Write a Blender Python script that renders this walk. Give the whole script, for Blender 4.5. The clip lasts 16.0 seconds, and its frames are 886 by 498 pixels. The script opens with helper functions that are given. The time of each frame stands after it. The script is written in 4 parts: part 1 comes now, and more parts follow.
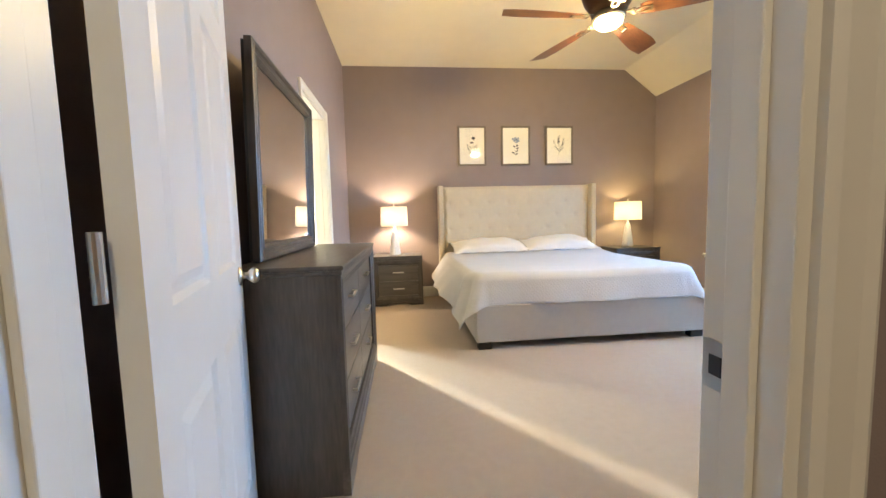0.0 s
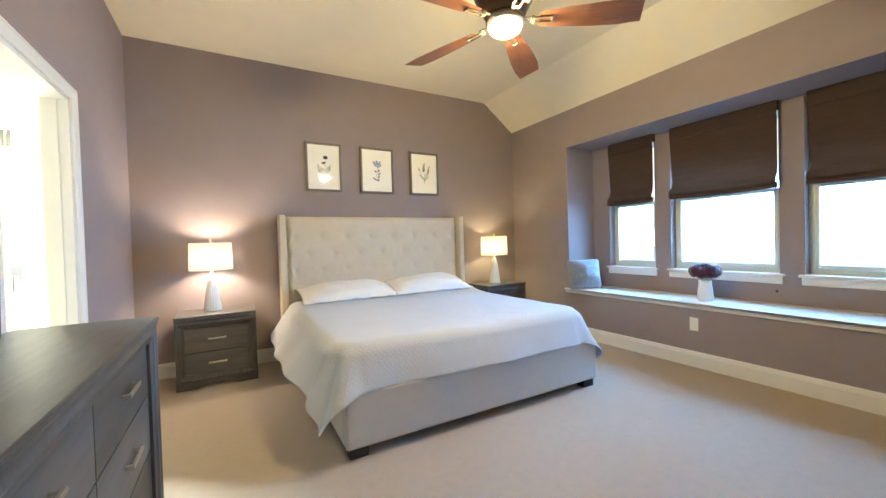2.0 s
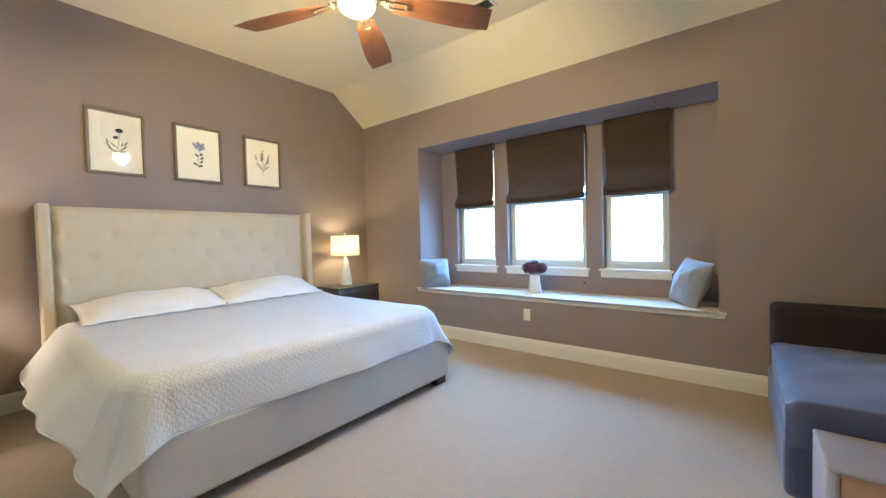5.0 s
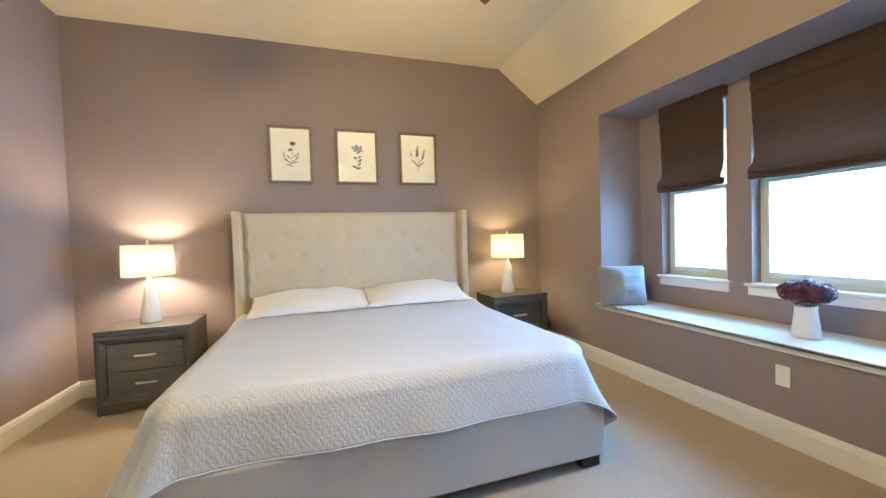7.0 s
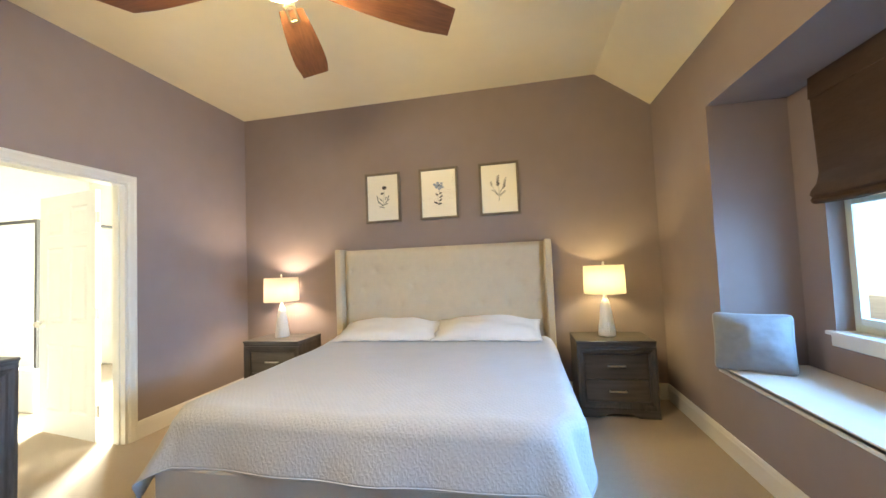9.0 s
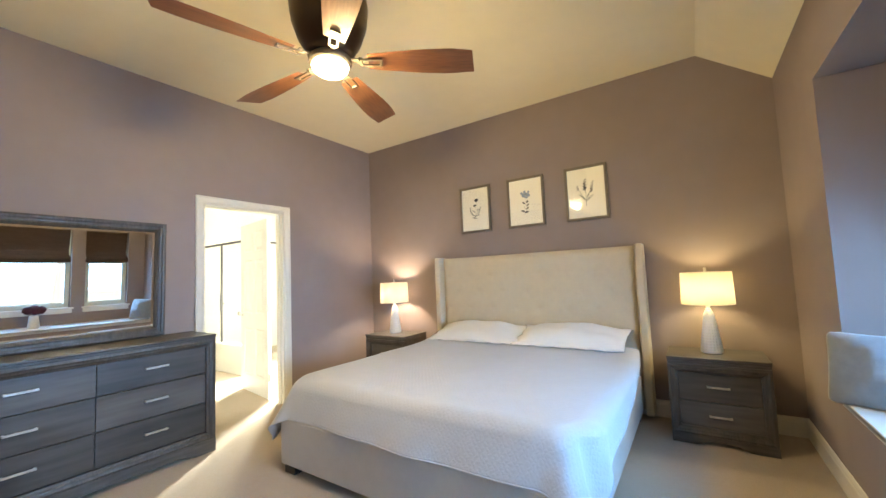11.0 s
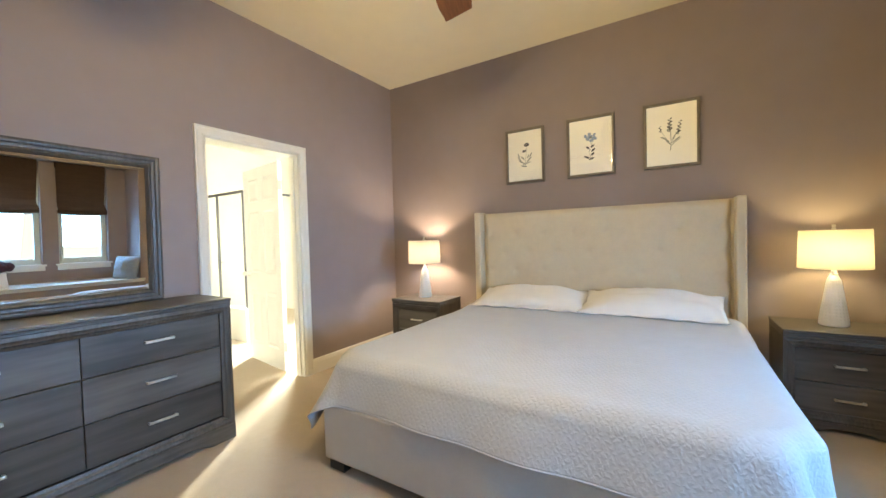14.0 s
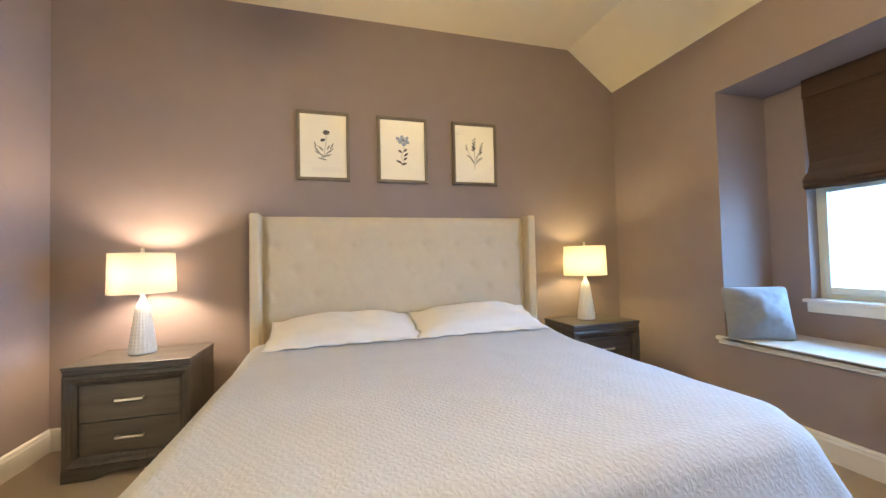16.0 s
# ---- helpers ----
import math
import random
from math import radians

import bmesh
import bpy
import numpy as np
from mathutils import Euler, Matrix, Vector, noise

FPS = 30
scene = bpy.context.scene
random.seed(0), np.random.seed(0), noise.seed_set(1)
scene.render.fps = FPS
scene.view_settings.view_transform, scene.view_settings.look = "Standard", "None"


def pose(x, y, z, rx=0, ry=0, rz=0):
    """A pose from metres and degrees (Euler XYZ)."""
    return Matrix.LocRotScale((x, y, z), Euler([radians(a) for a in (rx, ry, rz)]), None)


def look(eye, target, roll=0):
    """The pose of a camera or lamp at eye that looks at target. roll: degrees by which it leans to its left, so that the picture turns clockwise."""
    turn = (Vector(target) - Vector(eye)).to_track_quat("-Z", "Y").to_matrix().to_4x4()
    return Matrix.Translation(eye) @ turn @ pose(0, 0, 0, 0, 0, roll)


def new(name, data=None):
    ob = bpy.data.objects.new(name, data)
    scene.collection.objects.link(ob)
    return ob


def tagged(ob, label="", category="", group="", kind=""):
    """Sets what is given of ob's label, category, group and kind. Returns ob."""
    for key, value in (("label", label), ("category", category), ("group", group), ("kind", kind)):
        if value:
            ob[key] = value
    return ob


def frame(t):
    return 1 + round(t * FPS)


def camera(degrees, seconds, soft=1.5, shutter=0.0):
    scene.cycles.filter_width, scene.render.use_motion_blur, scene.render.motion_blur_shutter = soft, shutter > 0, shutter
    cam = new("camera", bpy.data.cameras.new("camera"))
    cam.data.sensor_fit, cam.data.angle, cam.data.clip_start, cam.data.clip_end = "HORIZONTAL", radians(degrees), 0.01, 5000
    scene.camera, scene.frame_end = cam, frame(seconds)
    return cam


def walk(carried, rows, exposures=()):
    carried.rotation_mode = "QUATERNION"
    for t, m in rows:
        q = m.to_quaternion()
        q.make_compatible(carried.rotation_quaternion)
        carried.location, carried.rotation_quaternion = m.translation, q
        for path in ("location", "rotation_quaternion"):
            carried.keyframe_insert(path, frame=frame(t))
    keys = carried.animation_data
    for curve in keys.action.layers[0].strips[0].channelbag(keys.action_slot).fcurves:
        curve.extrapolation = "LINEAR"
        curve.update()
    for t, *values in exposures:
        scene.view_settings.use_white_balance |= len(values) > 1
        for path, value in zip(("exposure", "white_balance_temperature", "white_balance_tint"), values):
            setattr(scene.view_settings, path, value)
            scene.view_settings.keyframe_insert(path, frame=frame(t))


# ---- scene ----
cam = camera(99.5, 16.0)
PATH = [
    (0, (0.235, 0.066, 1.071), (0.435, 2.05, 0.908), -1.5),
    (0.5, (0.19, 0.398, 1.167), (0.62, 2.344, 1.0), -1.7),
    (1, (0.23, 0.636, 1.164), (0.836, 2.537, 1.032), -1.6),
    (1.5, (0.261, 0.824, 1.177), (1.041, 2.663, 1.084), -1.6),
    (2, (0.286, 0.956, 1.18), (1.261, 2.702, 1.142), -1.7),
    (2.5, (0.317, 1.01, 1.168), (1.466, 2.647, 1.163), -1.7),
    (3, (0.31, 1.032, 1.18), (1.628, 2.537, 1.17), -1.7),
    (3.5, (0.355, 0.985, 1.171), (1.813, 2.354, 1.145), -1.5),
    (3.7, (0.322, 1.008, 1.159), (1.85, 2.297, 1.134), -1.6),
    (5.8, (0.594, 1.171, 1.183), (2.161, 2.412, 1.12), -1.4),
    (6, (0.684, 1.212, 1.185), (2.153, 2.568, 1.125), -1.6),
    (6.5, (1.0, 1.345, 1.199), (2.086, 3.022, 1.132), -2.0),
    (7, (1.409, 1.392, 1.213), (2.031, 3.292, 1.155), -1.8),
    (7.5, (1.688, 1.433, 1.212), (1.96, 3.414, 1.176), -2.0),
    (8, (2.0, 1.494, 1.249), (1.974, 3.494, 1.242), -2.3),
    (8.5, (2.329, 1.448, 1.281), (2.068, 3.431, 1.33), -2.5),
    (9, (2.581, 1.422, 1.285), (2.181, 3.38, 1.376), -2.4),
    (11.3, (3.245, 1.39, 1.289), (2.09, 3.018, 1.412), -2.2),
    (11.5, (3.207, 1.364, 1.281), (2.035, 2.982, 1.375), -2.1),
    (12, (3.159, 1.307, 1.237), (1.922, 2.879, 1.262), -2.2),
    (12.5, (3.187, 1.365, 1.247), (1.85, 2.851, 1.174), -1.9),
    (13, (3.034, 1.403, 1.256), (1.668, 2.86, 1.149), -1.8),
    (13.5, (2.74, 1.471, 1.256), (1.455, 3.001, 1.181), -1.8),
    (14, (2.435, 1.598, 1.245), (1.38, 3.296, 1.191), -1.6),
    (14.5, (2.07, 1.688, 1.233), (1.401, 3.572, 1.21), -1.7),
    (15, (1.727, 1.801, 1.198), (1.556, 3.794, 1.237), -1.7),
    (15.5, (1.446, 1.987, 1.202), (1.661, 3.974, 1.25), -1.7),
    (16, (1.271, 2.21, 1.149), (1.813, 4.134, 1.205), -1.4),
]
walk(cam, [(t, look(eye, target, roll)) for t, eye, target, roll in PATH], [(0.0, 0.58, 7600, 4), (0.5, 0.45, 7100, 2), (2.0, 0.45, 6450, 0), (3.7, 0.47, 6450, 0), (6.0, 0.48, 6700, 0), (9.0, 0.22, 7350, 2), (13.0, 0.16, 7450, 0), (14.5, 0.11, 7450, 1), (16.0, 0.25, 7500, 6)])

# ---- world, sun and large lights ----
SUN_DIR = Vector((0.594, -0.804, -0.41)).normalized()
world = bpy.data.worlds.new("world")
scene.world = world
world.use_nodes = True
wn = world.node_tree.nodes
sky = wn.new("ShaderNodeTexSky")
sky.sky_type, sky.sun_disc = "NISHITA", False
sky.sun_elevation, sky.sun_rotation = math.asin(-SUN_DIR.z), math.atan2(-SUN_DIR.x, -SUN_DIR.y)
world.node_tree.links.new(sky.outputs[0], wn["Background"].inputs[0])
wn["Background"].inputs[1].default_value = 0.15


def lamp(name, kind, m, power, colour=(1, 1, 1), size=0.1, size_y=None, spread=math.pi):
    data = bpy.data.lights.new(name, kind)
    data.energy, data.color = power, colour
    if kind == "AREA":
        data.size, data.spread = size, spread
        if size_y:
            data.shape, data.size_y = "RECTANGLE", size_y
    elif kind == "SUN":
        data.angle = size
    else:
        data.shadow_soft_size = size
    ob = new(name, data)
    ob.matrix_world = m
    return ob


lamp("sun", "SUN", look((0, 0, 10), Vector((0, 0, 10)) + SUN_DIR), 5.0, (1.0, 0.97, 0.91), radians(3.0))
SKY = (0.19, 0.46, 1.0)
for wy0, wy1 in ((3.40, 3.96), (2.33, 3.23), (1.60, 2.17)):
    lamp("window_sky_light", "AREA", look((4.86, (wy0 + wy1) / 2, 1.30), (2.3, (wy0 + wy1) / 2, 0.1)), 52 * (wy1 - wy0), SKY, 0.75, wy1 - wy0, 2.35)
lamp("bathroom_window_light", "AREA", look((-2.45, 5.95, 1.7), (-0.9, 3.6, 0.4)), 340, (0.86, 0.94, 1.0), 1.0, 1.3, 1.5)
# unseen fill lamp, added in the hall to brighten the entry jamb
lamp("hall_fill_light", "AREA", look((0.3, -1.3, 2.65), (0.3, -0.9, 0)), 16, (1.0, 0.9, 0.76), 0.35)


# ---- materials ----
def material(name, colour, rough=0.6, metal=0.0, grain=0.0, scale=20.0, bump=0.0, bump_scale=200.0, stretch=(1, 1, 1), dark=None, specular=None, sheen=0.0, vary=0.0):
    """A surface with colour varied at two scales and a fine relief."""
    m = bpy.data.materials.new(name)
    m.use_nodes = True
    nt = m.node_tree
    n, link = nt.nodes, nt.links.new
    bsdf = n["Principled BSDF"]
    bsdf.inputs["Roughness"].default_value, bsdf.inputs["Metallic"].default_value = rough, metal
    bsdf.inputs["Base Color"].default_value = (*colour, 1)
    if specular is not None:
        bsdf.inputs["Specular IOR Level"].default_value = specular
    if sheen:
        bsdf.inputs["Sheen Weight"].default_value = sheen
    tc = n.new("ShaderNodeTexCoord")
    mp = n.new("ShaderNodeMapping")
    mp.inputs["Scale"].default_value = stretch
    link(tc.outputs["Object"], mp.inputs[0])
    if grain:
        coarse, fine = n.new("ShaderNodeTexNoise"), n.new("ShaderNodeTexNoise")
        coarse.inputs["Scale"].default_value, coarse.inputs["Detail"].default_value = scale * 0.15, 4
        fine.inputs["Scale"].default_value, fine.inputs["Detail"].default_value = scale, 6
        link(mp.outputs[0], coarse.inputs[0]), link(mp.outputs[0], fine.inputs[0])
        add = n.new("ShaderNodeMath")
        add.operation = "ADD"
        link(coarse.outputs[0], add.inputs[0]), link(fine.outputs[0], add.inputs[1])
        ramp = n.new("ShaderNodeMapRange")
        ramp.inputs[1].default_value, ramp.inputs[2].default_value = 0.7, 1.3
        link(add.outputs[0], ramp.inputs[0])
        mix = n.new("ShaderNodeMix")
        mix.data_type = "RGBA"
        low = dark or tuple(c * (1 - grain) for c in colour)
        high = tuple(min(c * (1 + grain * 0.5), 0.95) for c in colour)
        mix.inputs[6].default_value, mix.inputs[7].default_value = (*low, 1), (*high, 1)
        link(ramp.outputs[0], mix.inputs[0])
        colour_out = mix.outputs[2]
        if vary:
            info, hsv, rng = n.new("ShaderNodeObjectInfo"), n.new("ShaderNodeHueSaturation"), n.new("ShaderNodeMapRange")
            rng.inputs[3].default_value, rng.inputs[4].default_value = 1 - vary, 1 + vary
            link(info.outputs["Random"], rng.inputs[0]), link(rng.outputs[0], hsv.inputs["Value"]), link(colour_out, hsv.inputs["Color"])
            colour_out = hsv.outputs[0]
            shift = n.new("ShaderNodeVectorMath")
            link(tc.outputs["Object"], shift.inputs[0]), link(info.outputs["Random"], shift.inputs[1]), link(shift.outputs[0], mp.inputs[0])
        link(colour_out, bsdf.inputs["Base Color"])
    if bump:
        nz = n.new("ShaderNodeTexNoise")
        nz.inputs["Scale"].default_value, nz.inputs["Detail"].default_value = bump_scale, 3
        link(mp.outputs[0], nz.inputs[0])
        bp = n.new("ShaderNodeBump")
        bp.inputs["Strength"].default_value, bp.inputs["Distance"].default_value = bump, 0.004
        link(nz.outputs[0], bp.inputs["Height"])
        link(bp.outputs[0], bsdf.inputs["Normal"])
    return m


def glow(name, colour, power):
    m = bpy.data.materials.new(name)
    m.use_nodes = True
    b = m.node_tree.nodes["Principled BSDF"]
    b.inputs["Base Color"].default_value = (*colour, 1)
    b.inputs["Emission Color"].default_value = (*colour, 1)
    b.inputs["Emission Strength"].default_value = power
    return m


def glass(name, rough=0.0, tint=(1, 1, 1)):
    m = bpy.data.materials.new(name)
    m.use_nodes = True
    b = m.node_tree.nodes["Principled BSDF"]
    b.inputs["Base Color"].default_value = (*tint, 1)
    b.inputs["Transmission Weight"].default_value, b.inputs["Roughness"].default_value, b.inputs["IOR"].default_value = 1.0, rough, 1.05
    return m


M_WALL = material("mauve_wall_paint", (0.294, 0.235, 0.224), 0.75, grain=0.05, scale=6, bump=0.25, bump_scale=260)
M_CEIL = material("cream_ceiling_paint", (0.84, 0.745, 0.53), 0.9, grain=0.03, scale=6, bump=0.3, bump_scale=180)
M_TRIM = material("white_trim_paint", (0.78, 0.75, 0.68), 0.35, grain=0.03, scale=9)
M_DOOR = material("white_door_paint", (0.80, 0.79, 0.76), 0.38, grain=0.03, scale=7, bump=0.06, bump_scale=90)
M_BATH = material("pale_bathroom_paint", (0.82, 0.79, 0.72), 0.7, grain=0.03, scale=5)
M_CARPET = material("beige_carpet_pile", (0.465, 0.375, 0.28), 0.97, grain=0.07, scale=140, bump=1.0, bump_scale=420, specular=0.1, sheen=0.2)
M_WOOD = material("weathered_grey_wood", (0.088, 0.078, 0.069), 0.36, grain=0.55, scale=8, bump=0.12, bump_scale=60, stretch=(6, 0.7, 6), vary=0.22)
M_DRAWER = material("weathered_grey_drawer_wood", (0.092, 0.082, 0.074), 0.34, grain=0.5, scale=6, bump=0.08, bump_scale=50, stretch=(2, 0.45, 4.5), vary=0.25)
M_WOODV = material("weathered_grey_wood_upright", (0.075, 0.065, 0.057), 0.42, grain=0.45, scale=14, bump=0.1, bump_scale=60, stretch=(6, 6, 0.7))
M_NICKEL = material("brushed_nickel", (0.72, 0.69, 0.64), 0.28, 1.0, bump=0.03)
M_BLACK = material("dark_foot_wood", (0.02, 0.017, 0.015), 0.45)
M_VINYL = material("pale_vinyl", (0.66, 0.70, 0.62), 0.4)
M_ANTIQUE = material("antique_brass", (0.20, 0.17, 0.13), 0.45, 0.8)
# linen greyed in its colour for the bluish window light on the bed base
M_BASE = material("cool_lit_base_linen", (0.53, 0.49, 0.44), 0.92, grain=0.05, scale=120, bump=0.5, bump_scale=500, sheen=0.3)
M_LINEN = material("beige_linen", (0.61, 0.525, 0.39), 0.92, grain=0.05, scale=120, bump=0.5, bump_scale=500, sheen=0.3)
M_SHADE = material("brown_woven_shade", (0.13, 0.082, 0.058), 0.9, grain=0.14, scale=60, bump=0.3, bump_scale=240, stretch=(1, 0.5, 2.5))
M_PILLOW = material("white_pillow_cotton", (0.80, 0.79, 0.78), 0.85, grain=0.03, scale=12, bump=0.25, bump_scale=60)
M_PAD = material("cream_mattress_pad", (0.72, 0.66, 0.50), 0.9, grain=0.04, scale=20, bump=0.3, bump_scale=90)
M_CUSHION = material("pale_blue_grey_velvet", (0.24, 0.26, 0.29), 0.8, grain=0.12, scale=25, bump=0.3, bump_scale=120, sheen=0.5)
M_CERAMIC = material("white_ceramic", (0.80, 0.79, 0.76), 0.28)
# purple sofa velvet, its seat colour turned blue for the window light
M_SOFA = material("window_lit_velvet", (0.030, 0.032, 0.080), 0.75, grain=0.2, scale=12, bump=0.3, bump_scale=100, sheen=0.3)
# the same velvet on the back, coloured near black for shade
M_SOFABACK = material("shaded_plum_velvet", (0.018, 0.009, 0.011), 0.8, grain=0.2, scale=12)
M_BAND = material("pale_padded_cloth", (0.26, 0.23, 0.25), 0.8, grain=0.1)
M_TAN = material("tan_leather", (0.34, 0.17, 0.095), 0.5, grain=0.15, scale=15, bump=0.2, bump_scale=90)
M_BLADE = material("reddish_walnut_blade", (0.29, 0.125, 0.062), 0.3, grain=0.35, scale=9, stretch=(1, 9, 1))
M_BLADE_EDGE = material("dark_blade_edge", (0.035, 0.018, 0.012), 0.4)
M_BRONZE = material("dark_bronze", (0.10, 0.068, 0.044), 0.3, 0.8)
M_MIRROR = material("silvered_mirror", (0.86, 0.88, 0.88), 0.0, 1.0)
M_GLASS = glass("window_glass")
M_PICGLASS = glass("picture_glass")
M_PICGLASS.node_tree.nodes["Principled BSDF"].inputs["IOR"].default_value = 1.45
M_LAMPSHADE = material("lamp_shade_fabric", (0.85, 0.80, 0.68), 0.9, grain=0.04, scale=200)
M_GLOBE = glow("lit_frosted_glass", (1.0, 0.80, 0.54), 13.0)
M_PLASTIC = material("ivory_plastic", (0.82, 0.77, 0.62), 0.35)
M_DARK = material("dark_plastic", (0.03, 0.03, 0.03), 0.4)
M_PETAL = material("plum_petals", (0.10, 0.025, 0.055), 0.7, grain=0.4, scale=40)
M_STEM = material("green_stem", (0.05, 0.09, 0.03), 0.6)
M_PAPER = material("cream_paper", (0.82, 0.79, 0.70), 0.6)
M_FRAME = material("grey_wood_frame", (0.20, 0.165, 0.13), 0.45, grain=0.3, scale=30, stretch=(4, 4, 1))


# ---- builders ----
def part(name, bm, mat, parent=None, label="", smooth=False):
    me = bpy.data.meshes.new(name)
    bm.normal_update()
    bm.to_mesh(me)
    bm.free()
    for p in me.polygons:
        p.use_smooth = smooth
    mats = mat if isinstance(mat, (list, tuple)) else [mat]
    for mm in mats:
        me.materials.append(mm)
    ob = new(name, me)
    if parent is not None:
        ob.parent = parent
    if label:
        ob["label"] = label
    return ob


def thing(name, m, label, category, group="", kind=""):
    e = new(name)
    e.matrix_world = m
    return tagged(e, label, category, group, kind)


def box(bm, x0, x1, y0, y1, z0, z1, bevel=0.0, segments=2, mat=0):
    """Adds a box, its edges rounded by bevel."""
    r = bmesh.ops.create_cube(bm, size=1, matrix=Matrix.Translation(((x0 + x1) / 2, (y0 + y1) / 2, (z0 + z1) / 2)) @ Matrix.Diagonal((x1 - x0, y1 - y0, z1 - z0, 1)))
    faces = {f for v in r["verts"] for f in v.link_faces}
    if bevel:
        edges = list({e for f in faces for e in f.edges})
        got = bmesh.ops.bevel(bm, geom=edges, offset=bevel, segments=segments, affect="EDGES", profile=0.5)
        faces = set(got["faces"]) | {f for f in faces if f.is_valid}
    for f in faces:
        f.material_index = mat
    return bm


def boxes(*rows, bevel=0.0, segments=2):
    bm = bmesh.new()
    for r in rows:
        box(bm, *r, bevel=bevel, segments=segments)
    return bm


def lathe(profile, steps=32, bm=None, cx=0.0, cy=0.0, ripple=None):
    """Turns a list of (radius, z) about the upright through cx, cy."""
    bm = bm or bmesh.new()
    rings = []
    for r, z in profile:
        if r < 1e-5:
            rings.append([bm.verts.new((cx, cy, z))] * steps)
        else:
            rings.append([bm.verts.new((cx + (r * (ripple(i / steps, z) if ripple else 1)) * math.cos(2 * math.pi * i / steps), cy + (r * (ripple(i / steps, z) if ripple else 1)) * math.sin(2 * math.pi * i / steps), z)) for i in range(steps)])
    for a, b in zip(rings, rings[1:]):
        for i in range(steps):
            j = (i + 1) % steps
            vs = []
            for v in (a[i], a[j], b[j], b[i]):
                if v not in vs:
                    vs.append(v)
            if len(vs) > 2:
                bm.faces.new(vs)
    return bm


def grid(nx, ny, place, bm=None, closed=False):
    """A sheet of nx by ny cells through place(u, v)."""
    bm = bm or bmesh.new()
    vs = [[bm.verts.new(place(i / nx, j / ny)) for i in range(nx + (0 if closed else 1))] for j in range(ny + 1)]
    for j in range(ny):
        for i in range(nx):
            k = (i + 1) % len(vs[j])
            bm.faces.new((vs[j][i], vs[j][k], vs[j + 1][k], vs[j + 1][i]))
    return bm


def sweep(profile, path, bm=None, closed=False, side=1.0):
    """Runs a moulding's profile (outward, up) along a path in the plane z = 0 with mitred corners."""
    bm = bm or bmesh.new()
    n, rings = len(path), []
    for i, p in enumerate(path):
        p = Vector(p)
        a = Vector(path[i - 1]) if (i or closed) else None
        b = Vector(path[(i + 1) % n]) if (i < n - 1 or closed) else None
        d1 = (p - a).normalized() if a is not None else (b - p).normalized()
        d2 = (b - p).normalized() if b is not None else d1
        n1, n2 = Vector((d1.y, -d1.x)), Vector((d2.y, -d2.x))
        m = (n1 + n2) / (1 + n1.dot(n2))
        rings.append([bm.verts.new((p.x + m.x * o * side, p.y + m.y * o * side, z)) for o, z in profile])
    k = len(profile)
    for a, b in (list(zip(rings, rings[1:])) + ([(rings[-1], rings[0])] if closed else [])):
        for i in range(k - 1):
            bm.faces.new((a[i], b[i], b[i + 1], a[i + 1]))
    if not closed:
        bm.faces.new(rings[0])
        bm.faces.new(rings[-1][::-1])
    return bm


def to_wall(bm, m):
    bm.transform(m)
    return bm


# ---- the room's shell ----
X0, X1, Y0, Y1 = -0.50, 3.843, 0.55, 5.20
ZT, ZR, ZS = 3.072, 2.715, 2.715
XR, YR = 3.368, 1.66
XN, YN0, YN1, ZN0, ZN1 = 4.31, 1.222, 4.193, 0.575, 2.275
YSOUTH, XPART = -1.45, 1.00
structure = lambda ob, label, cat="wall": tagged(ob, label, cat, "", "structure")
DOORWAY = (3.032, 3.855, 2.058)
ENTRY = (-0.172, 0.672, 2.06)
WINDOWS = ((3.399, 3.961), (2.332, 3.231), (1.598, 2.171))
WZ0, WZ1 = 0.825, 2.262

bm = bmesh.new()
box(bm, X0 - 0.6, XN + 0.3, YSOUTH - 1.2, Y1 + 0.15, -0.12, 0.0)
structure(part("floor", bm, M_CARPET), "beige cut-pile wall-to-wall bedroom carpet", "carpet")
tagged(part("bathroom_floor", boxes((-4.2, X0 - 0.6, 1.0, 6.3, -0.12, 0.0), (X0 - 0.6, X0 - 0.12, Y1 + 0.15, 6.3, -0.12, 0.0)), M_CARPET), "sunlit pale floor of the bathroom beyond the doorway", "floor", "", "structure")

structure(part("wall_north", boxes((X0 - 0.12, XN + 0.12, Y1, Y1 + 0.12, 0, 3.2)), M_WALL), "matt mauve wall behind the upholstered bed")
bm = boxes((X0 - 0.12, X0, YSOUTH - 1.2, DOORWAY[0], 0, 3.2), (X0 - 0.12, X0, DOORWAY[1], Y1, 0, 3.2), (X0 - 0.12, X0, DOORWAY[0], DOORWAY[1], DOORWAY[2], 3.2))
structure(part("wall_west", bm, M_WALL), "matt mauve wall with the bathroom doorway")
bm = boxes((X1, X1 + 0.10, YSOUTH, YN0, 0, 3.2), (X1, X1 + 0.10, YN1, Y1, 0, 3.2), (X1, X1 + 0.10, YN0, YN1, ZN1, 3.2), (X1, X1 + 0.10, YN0, YN1, 0, ZN0 - 0.035))
structure(part("wall_east", bm, M_WALL), "matt mauve wall around the window seat recess")
bm = boxes((X1 + 0.10, XN, YN1, YN1 + 0.10, ZN0, ZN1 + 0.1), (X1 + 0.10, XN, YN0 - 0.10, YN0, ZN0, ZN1 + 0.1), (X1 + 0.10, XN, YN0, YN1, ZN1, ZN1 + 0.1))
last = YN1 + 0.1
for a, b in WINDOWS:
    box(bm, XN, XN + 0.15, b, last, ZN0 - 0.2, ZN1 + 0.1)
    box(bm, XN, XN + 0.15, a, b, WZ1, ZN1 + 0.1)
    box(bm, XN, XN + 0.15, a, b, ZN0 - 0.2, WZ0 - 0.02)
    last = a
